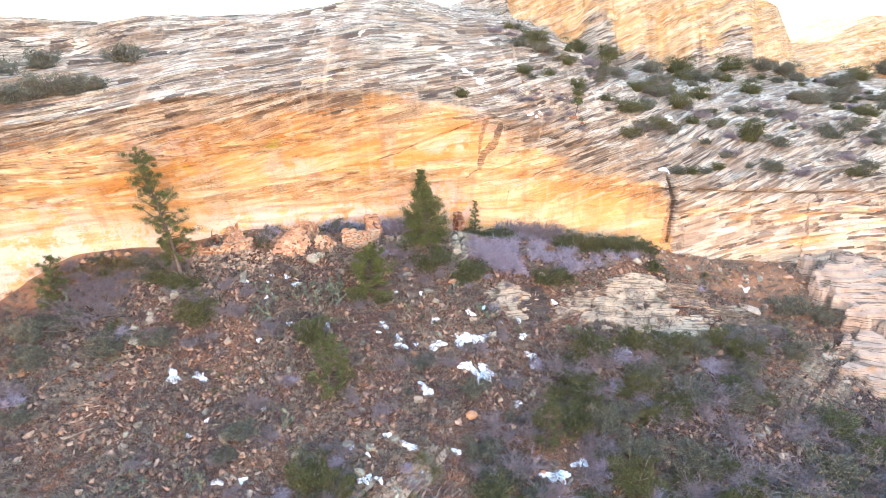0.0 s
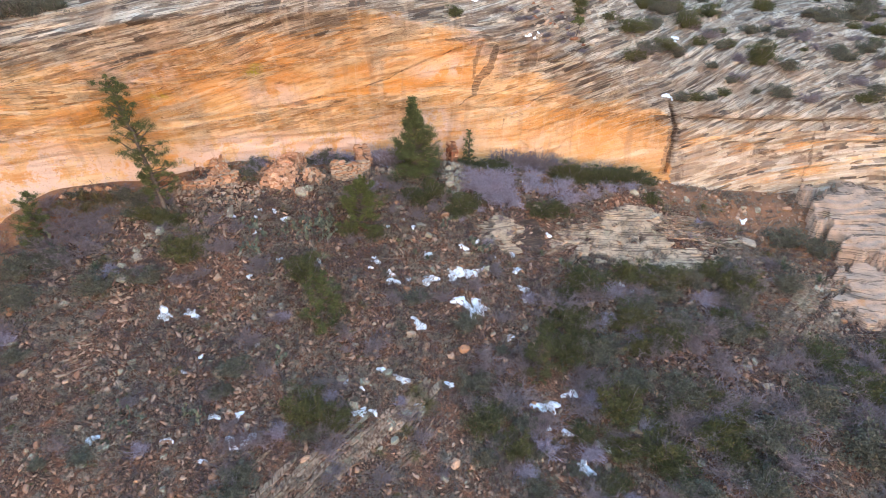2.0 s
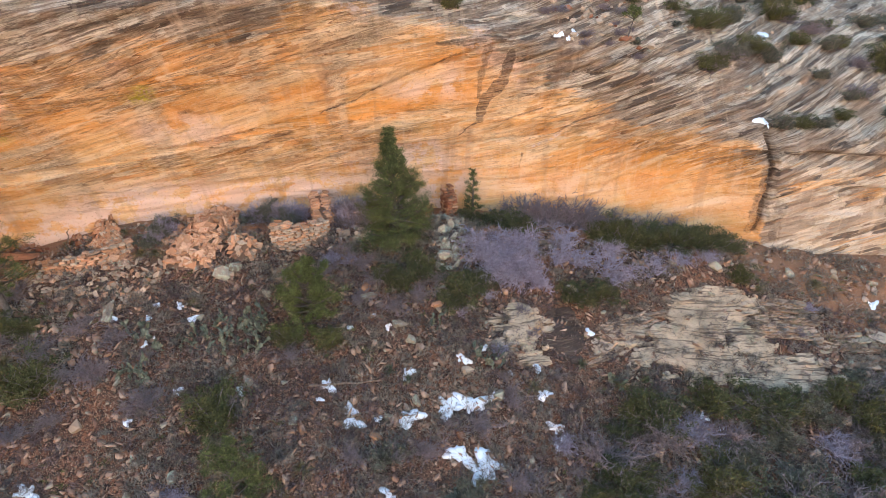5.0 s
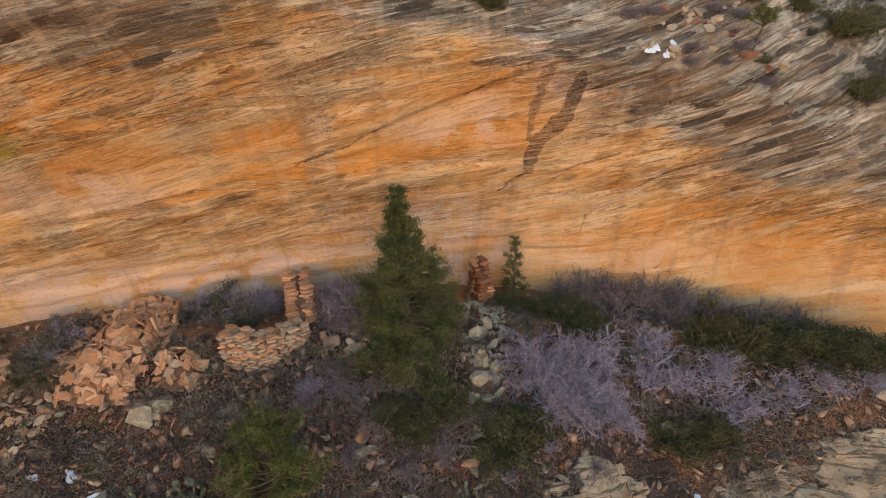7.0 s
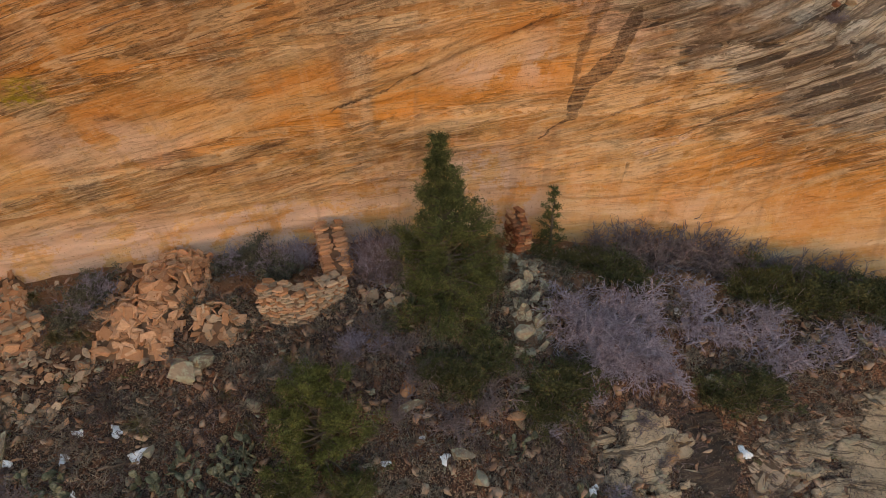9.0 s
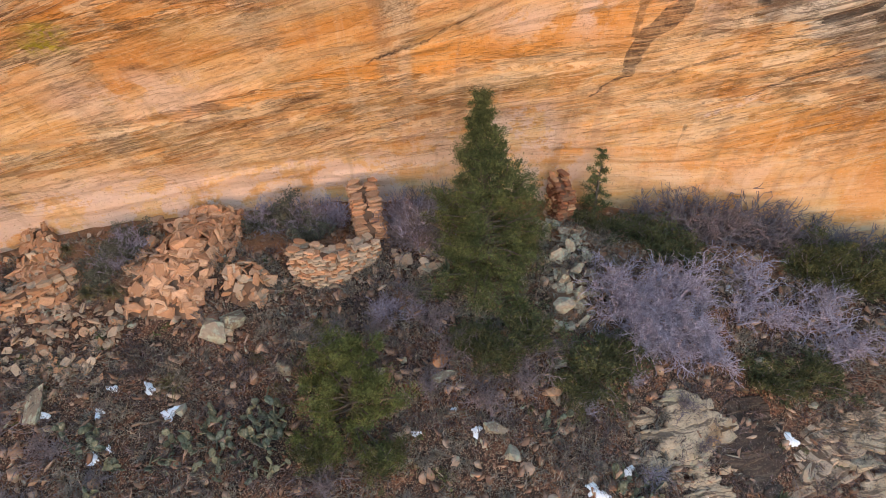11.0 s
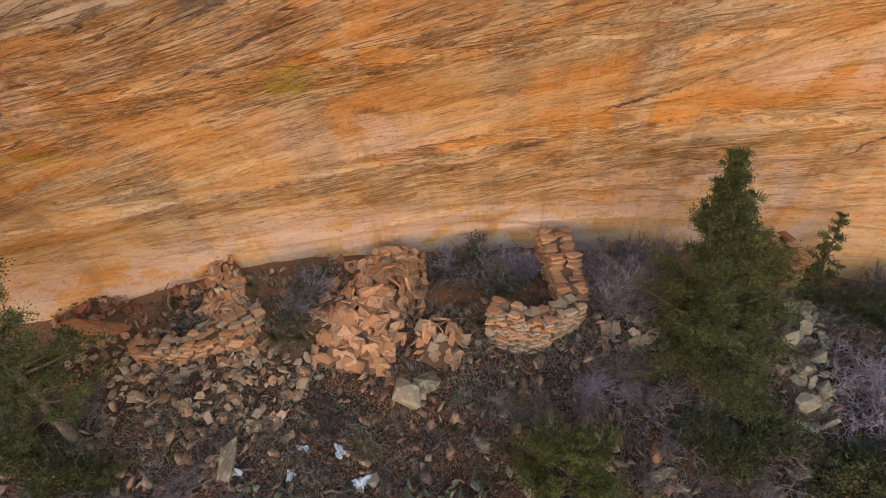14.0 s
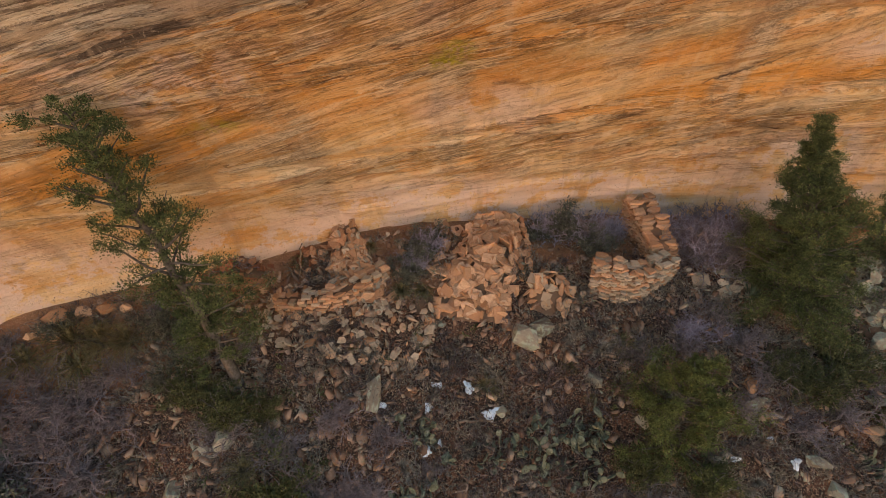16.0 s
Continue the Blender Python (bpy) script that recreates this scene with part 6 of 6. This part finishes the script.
def pad_mesh(seed):
    """A flat oval cactus joint standing on its lower end."""
    bm = bmesh.new()
    bmesh.ops.create_uvsphere(bm, u_segments=10, v_segments=6, radius=0.5)
    r = random.Random(seed)
    for v in bm.verts:
        v.co.z += 0.5
        v.co.x *= 0.55 + 0.35 * v.co.z
        v.co.y *= 0.16
        v.co.y += 0.05 * math.sin(v.co.z * 3 + seed)
    me = bpy.data.meshes.new("pad")
    bm.to_mesh(me)
    bm.free()
    me.materials.append(CACTUS)
    me.shade_smooth()
    return me


PADS = [pad_mesh(k) for k in range(4)]


def prickly_pear(x, y, width, count, label):
    rng = random.Random(int(abs(x * 131 + y * 17)))
    ob = thing("prickly_pear", label, "cactus", "prickly pears", at=(x, y, gz(x, y)))
    nodes = []
    for k in range(count):
        s = rng.uniform(0.10, 0.175)
        if k < count * 0.4 or not nodes:
            a, d = rng.uniform(0, 6.28), width * 0.5 * math.sqrt(rng.random())
            px, py = d * math.cos(a), d * math.sin(a) * 0.7
            p = Vector((px, py, gz(x + px, y + py) - gz(x, y) - 0.02))
        else:
            p = rng.choice(nodes)
        turn = Euler((rng.gauss(0, 0.55), rng.gauss(0, 0.45), rng.uniform(0, 6.28)))
        m = scaled(p, turn, (s, s, s * rng.uniform(1.0, 1.35)))
        pad = new("pad", rng.choice(PADS))
        pad.parent, pad.matrix_basis = ob, m
        tip = m @ Vector((0, 0, 0.93))
        if tip.z < 0.75 and tip.z > p.z:
            nodes.append(tip)
    return ob


for x, y, w, n in ((-4.35, 18.3, 1.3, 130), (-4.0, 18.6, 0.5, 34), (-6.6, 18.1, 0.6, 36), (-6.05, 17.85, 0.4, 14), (-5.3, 18.1, 0.9, 50), (-6.5, 17.4, 0.8, 40), (1.7, 18.3, 0.8, 44), (0.3, 18.9, 0.4, 16), (-7.0, 12.2, 0.7, 26), (-5.0, 14.0, 0.6, 20), (-8.8, 11.9, 0.9, 26), (4.9, 18.0, 0.5, 14), (-12.9, 16.9, 0.7, 22)):
    prickly_pear(x, y, w, n, "sprawling prickly pear with grey-green oval pads")


TUFT = []
for k, mat in enumerate((DRY_GRASS, DRY_GRASS, GOLD_GRASS)):
    ob = thing("grass_clump", "grass", "grass", "grass clumps")
    part("tuft", blades(np.random.RandomState(700 + k), 170, 0.5, 0.005, 0.5, 0.35).mesh("tuft", mat), ob)
    TUFT.append(ob)
count = 0
while count < 130:
    x, y = prng.uniform(-13, 13), prng.uniform(10.5, 21.2)
    if fbm(np.array([x * 0.7]), np.array([y * 0.7]), 171)[0] < 0.48 or y > float(wall_base(x)) - 1.2:
        continue
    put(TUFT, x, y, prng.uniform(0.45, 1.0), "dry grey-brown grass tuft on the stony slope", 0.9)
    count += 1
count = 0
while count < 95:
    x, y = prng.uniform(-13, 14), prng.uniform(10.5, 20.6)
    if fbm(np.array([x * 0.5]), np.array([y * 0.5]), 181)[0] < 0.49 or (-9.5 < x < -3.8 and y > 18.2):
        continue
    put(prng.choice((BROWN, BROWN, BROWN, BARE, SAGE)), x, y, prng.uniform(0.4, 0.95), "low scraggly scrub on the stony slope", 0.8)
    count += 1


# ---- snow ----
def snow_patch(x, y, size, z_of=gz):
    size = 1.12 * size
    rng = np.random.RandomState(int(abs(x * 733 + y * 377)) % 99991)
    n = 40
    a = np.linspace(0, 2 * np.pi, n, endpoint=False)
    rad = 0.20 + 0.28 * np.abs(np.sin(a + rng.uniform(0, 3))) ** 3 + 0.22 * np.maximum(0, np.sin(3 * a + rng.uniform(0, 6))) ** 2 - 0.10 * np.maximum(0, np.sin(5 * a + rng.uniform(0, 6)))
    rad = np.clip(rad + 0.025 * rng.randn(n), 0.08, 0.66) * size
    V, F = [], []
    for share, lift in ((1.0, -0.03), (0.95, 0.02), (0.6, 0.045), (0.25, 0.05)):
        for i in range(n):
            px, py = x + 1.15 * rad[i] * share * math.cos(a[i]), y + 0.72 * rad[i] * share * math.sin(a[i])
            V.append((px - x, py - y, z_of(px, py) - z_of(x, y) + lift * min(1.0, 0.5 + size) + 0.012 * rng.randn() * (share < 1)))
    V.append((0, 0, 0.05))
    for k in range(3):
        F += [(k * n + i, k * n + (i + 1) % n, (k + 1) * n + (i + 1) % n, (k + 1) * n + i) for i in range(n)]
    F += [(3 * n + i, 3 * n + (i + 1) % n, 4 * n) for i in range(n)]
    ob = new("snow_patch", mesh_from("snow_patch", V, F, SNOW, True))
    ob.location = (x, y, z_of(x, y) + 0.015)
    return tagged(ob, "small leftover patch of white snow on stony ground" if size < 0.4 else "wide ragged patch of melting snow on the slope", "snow", "snow patches")


SNOW_BENCH = ((-6.45, 18.84, 0.14), (-5.94, 18.94, 0.20), (-7.32, 18.38, 0.21), (-6.53, 18.52, 0.16), (-5.54, 18.65, 0.27), (-6.47, 18.0, 0.20), (-6.28, 18.12, 0.09), (-1.18, 19.04, 0.08), (-1.77, 18.66, 0.13), (-0.82, 18.8, 0.18), (4.46, 19.21, 0.24), (3.72, 21.19, 0.18))
SNOW_MIDDLE = ((1.58, 18.51, 0.21), (1.04, 18.21, 0.31), (-0.3, 17.88, 0.35), (2.91, 18.24, 0.29), (2.17, 18.01, 0.16), (-2.15, 17.44, 0.35), (-2.33, 17.18, 0.15), (-4.13, 17.23, 0.23), (-5.47, 17.13, 0.21), (-1.59, 17.01, 0.34), (-1.51, 16.76, 0.4), (-0.97, 16.88, 0.17), (-0.23, 16.97, 0.56), (0.66, 17.25, 0.62), (1.19, 17.35, 0.69), (1.79, 17.48, 0.30), (2.99, 17.66, 0.34), (3.2, 17.05, 0.33), (6.85, 17.28, 0.23), (-6.37, 16.52, 0.19))
SNOW_LOW = ((-8.75, 15.21, 0.49), (-7.95, 15.36, 0.47), (-5.69, 14.4, 0.18), (-7.3, 14.0, 0.17), (-7.64, 13.46, 0.16), (-6.43, 12.29, 0.28), (-5.78, 12.4, 0.26), (-9.31, 11.37, 0.36), (-7.46, 11.57, 0.26), (-5.62, 11.74, 0.68), (-0.6, 15.47, 0.51), (-1.79, 13.97, 0.26), (-1.12, 13.75, 0.45), (-2.35, 13.39, 0.15), (-2.83, 13.53, 0.21), (-0.63, 13.07, 0.38), (-2.37, 12.76, 0.41), (-1.09, 12.77, 0.17), (-1.96, 12.8, 0.24), (-6.47, 11.2, 0.20), (0.91, 16.32, 0.66), (1.47, 16.21, 0.85), (3.27, 16.8, 0.35), (2.49, 15.41, 0.28), (3.47, 13.41, 0.73), (4.31, 13.85, 0.48), (3.33, 12.84, 0.30), (3.94, 12.7, 0.32), (5.06, 12.4, 0.51), (4.33, 11.81, 0.54))
SNOW_MORE = ((12.68, 20.02, 0.31), (7.15, 17.0, 0.17), (0.36, 13.77, 0.28), (9.0, 11.15, 0.53))
for x, y, s in SNOW_BENCH + SNOW_MIDDLE + SNOW_LOW + SNOW_MORE:
    snow_patch(x, y, s)
for x, y, s in ((9.75, 22.5, 0.35), (3.88, 23.1, 0.28), (4.3, 23.15, 0.2), (4.1, 23.0, 0.15), (0.3, 24.6, 0.69), (2.23, 27.0, 0.6), (1.7, 24.0, 0.52), (1.1, 24.2, 0.37), (11.0, 25.5, 0.4)):
    def plane(px, py, x=x, y=y, z0=cliff_top(x, y), sx=(cliff_top(x + 0.3, y) - cliff_top(x - 0.3, y)) / 0.6, sy=(cliff_top(x, y + 0.3) - cliff_top(x, y - 0.3)) / 0.6):
        return z0 + max(-1.0, min(1.0, sx)) * (px - x) + max(-1.0, min(1.0, sy)) * (py - y)

    snow_patch(x, y, s, plane)


# ---- wood ----
def stick(label, a, b, radius, name="dead_branch"):
    pile = Pile()
    r = np.random.RandomState(int(abs(a[0] * 91 + a[1] * 7)))
    t = np.linspace(0, 1, 7)[:, None]
    P = np.array(a) * (1 - t) + np.array(b) * t + r.randn(7, 3) * 0.02
    tube(pile, P - np.array(a), radius * np.linspace(1, 0.5, 7), 6)
    ob = new(name, pile.mesh(name, DEADWOOD, True))
    ob.location = a
    return tagged(ob, label, "wood", "dead wood")


stick("upright weathered wooden post leaning in the ruined room", (-9.25, 20.35, -0.05), (-9.15, 20.45, 0.55), 0.025, "wooden_post")
stick("grey dead branch lying on the slope", (-2.6, 17.4, gz(-2.6, 17.4) + 0.06), (-0.9, 17.6, gz(-0.9, 17.6) + 0.08), 0.04)
stick("grey dead branch lying among cactus", (-6.0, 18.45, gz(-6.0, 18.45) + 0.05), (-5.5, 18.55, gz(-5.5, 18.55) + 0.06), 0.03)
stick("pale fallen limb below the outcrop", (3.9, 17.5, gz(3.9, 17.5) + 0.05), (3.8, 16.9, gz(3.8, 16.9) + 0.06), 0.05)


# ---- loose stones, dry grass and litter ----
def scatter(rng, n, x0, x1, y0, y1, keep):
    X, Y = rng.uniform(x0, x1, n), rng.uniform(y0, y1, n)
    k = rng.rand(n) < keep(X, Y)
    return X[k], Y[k]


def open_ground(X, Y):
    return np.where(Y < wall_base(X) - 0.15, 1.0, 0.0)


def stony(X, Y):
    left = 0.45 + 0.55 * smooth(0, -5, X)
    return open_ground(X, Y) * np.clip(left * smooth(0.35, 0.65, fbm(X * 0.5, Y * 0.5, 121)) * 1.5 + 0.2, 0, 1)


def gritty(X, Y):
    wash = np.maximum(knob(X, Y, -6.9, 13.2, 2.0), 0.8 * knob(X, Y, -4.4, 20.2, 0.9))
    return open_ground(X, Y) * np.clip(0.9 * smooth(0.45, 0.62, fbm(X * 0.6, Y * 0.6, 123)) + 0.12 + wash, 0, 1)


def stones_stuff(name, label, n, size, seed, material, area, keep):
    r = np.random.RandomState(seed)
    bases = []
    for k in range(8):
        me = hull_mesh("seed_stone", material, 400 + k + seed, 0.75, 10)
        me.calc_loop_triangles()
        bases.append((np.array([v.co[:] for v in me.vertices]), np.array([t.vertices[:] for t in me.loop_triangles])))
        bpy.data.meshes.remove(me)
    X, Y = scatter(r, n, *area, keep)
    Z = ground_z(X, Y)
    S = size[0] + (size[1] - size[0]) * r.rand(len(X)) ** 3.0
    pile = Pile()
    for k in range(8):
        V, F = bases[k]
        sel = np.arange(len(X)) % 8 == k
        m = sel.sum()
        a = r.uniform(0, 2 * np.pi, m)
        tl = r.randn(m, 2) * 0.4
        s = S[sel][:, None]
        W = V[None] * (s * np.stack([np.ones(m), r.uniform(0.6, 1, m), r.uniform(0.45, 0.9, m)], -1))[:, None]
        W[..., 2] += W[..., 0] * tl[:, :1] + W[..., 1] * (tl[:, 1:] + 0.55)
        c, d = np.cos(a)[:, None], np.sin(a)[:, None]
        rx, ry = W[..., 0] * c - W[..., 1] * d, W[..., 0] * d + W[..., 1] * c
        W = np.stack([rx + X[sel][:, None], ry + Y[sel][:, None], W[..., 2] + Z[sel][:, None] + 0.12 * s], -1)
        FF = (F[None] + (np.arange(m) * len(V))[:, None, None]).reshape(-1, 3)
        pile.add(W.reshape(-1, 3), FF)
    return tagged(new(name, pile.mesh(name, material)), label, "stones", kind="stuff")


stones_stuff("talus_stones", "loose grey and brown sandstone fragments over the slope", 46000, (0.03, 0.24), 1, TALUS, (-15, 17, 9.5, 23.4), stony)
stones_stuff("gravel", "small orange gravel on the red soil", 56000, (0.018, 0.075), 2, GRAVEL, (-13, 8, 10.5, 22.5), gritty)


def tufts_stuff(name, label, n, blades_each, length, width, seed, material, area, keep, flop=0.8):
    r = np.random.RandomState(seed)
    X, Y = scatter(r, n, *area, keep)
    k = len(X)
    S = r.uniform(0.5, 1.3, k)
    C = np.stack([X, Y, ground_z(X, Y) - 0.01], -1)
    C = np.repeat(C, blades_each, 0)
    S = np.repeat(S, blades_each)[:, None]
    m = len(C)
    foot = C + r.randn(m, 3) * np.array([0.05, 0.05, 0.0]) * S
    D = r.randn(m, 3) * flop * np.array([0.5, 0.5, 0.3]) + np.array([0, -0.25, 0.8])
    D /= np.linalg.norm(D, axis=1)[:, None]
    L = length * S * r.uniform(0.5, 1.2, m)[:, None]
    side = np.cross(D, r.randn(m, 3))
    side /= np.linalg.norm(side, axis=1)[:, None]
    mid = foot + D * L * 0.6
    tip = foot + D * L + np.array([0, -0.15, -0.3]) * L * flop + r.randn(m, 3) * 0.1 * L
    W = width * side
    V = np.stack([foot - W, foot + W, mid + W * 0.8, mid - W * 0.8, tip], 1).reshape(-1, 3)
    i = np.arange(m)[:, None] * 5
    pile = Pile()
    pile.v, pile.n = [V], len(V)
    pile.f = [np.concatenate([i, i + 1, i + 2, i + 3], 1), np.concatenate([i + 3, i + 2, i + 4], 1)]
    return tagged(new(name, pile.mesh(name, material)), label, "grass", kind="stuff")


def grassy(X, Y):
    return open_ground(X, Y) * np.clip(1.4 * smooth(0.40, 0.60, fbm(X * 0.8, Y * 0.8, 131)) + 0.10, 0, 1) * np.where((Y > 21.2) & (X < 0), 0.25, 1.0) * (1 - 0.7 * knob(X, Y, -6.9, 13.2, 1.8))


tufts_stuff("dry_grass", "grey-brown dry grass and low brush over the slope", 17000, 26, 0.24, 0.006, 5, DRY_GRASS, (-15, 17, 9.5, 22.8), grassy, 1.0)
tufts_stuff("low_brush", "low purplish twiggy brush between the stones", 13000, 22, 0.28, 0.005, 6, BRUSH, (-15, 17, 9.5, 22.8), lambda X, Y: grassy(X + 3.3, Y + 1.7), 1.2)
tufts_stuff("green_forbs", "sparse green plants between the stones", 2600, 24, 0.12, 0.007, 7, BRIGHT_LEAF, (-13, 13, 9.5, 22.0), lambda X, Y: open_ground(X, Y) * 0.6 * smooth(0.5, 0.65, fbm(X * 0.8, Y * 0.8, 141)), 1.2)

# bigger loose rocks, each a thing
rr = random.Random(5)
LOOSE = [hull_mesh("rock", m, 500 + k, 0.8, 18) for k, m in enumerate((ROCK, GREY_RUIN, ROCK, RUIN_STONE, OUTCROP, ROCK))]
made = 0
while made < 175:
    x, y = rr.uniform(-13, 15), rr.uniform(10.5, 21.0)
    if rr.random() > float(stony(x, y)) * 1.2 or (y > 20 and x < 0):
        continue
    s = rr.uniform(0.16, 0.42)
    rock = new("rock", rr.choice(LOOSE))
    rock.matrix_world = scaled((x, y, gz(x, y) + 0.05 * s), Euler((0.5 + rr.gauss(0, 0.3), rr.gauss(0, 0.3), rr.uniform(0, 6.28))), (s, s * rr.uniform(0.6, 1), s * rr.uniform(0.5, 0.9)))
    tagged(rock, "angular loose sandstone rock on the slope", "rock", "loose rocks")
    made += 1
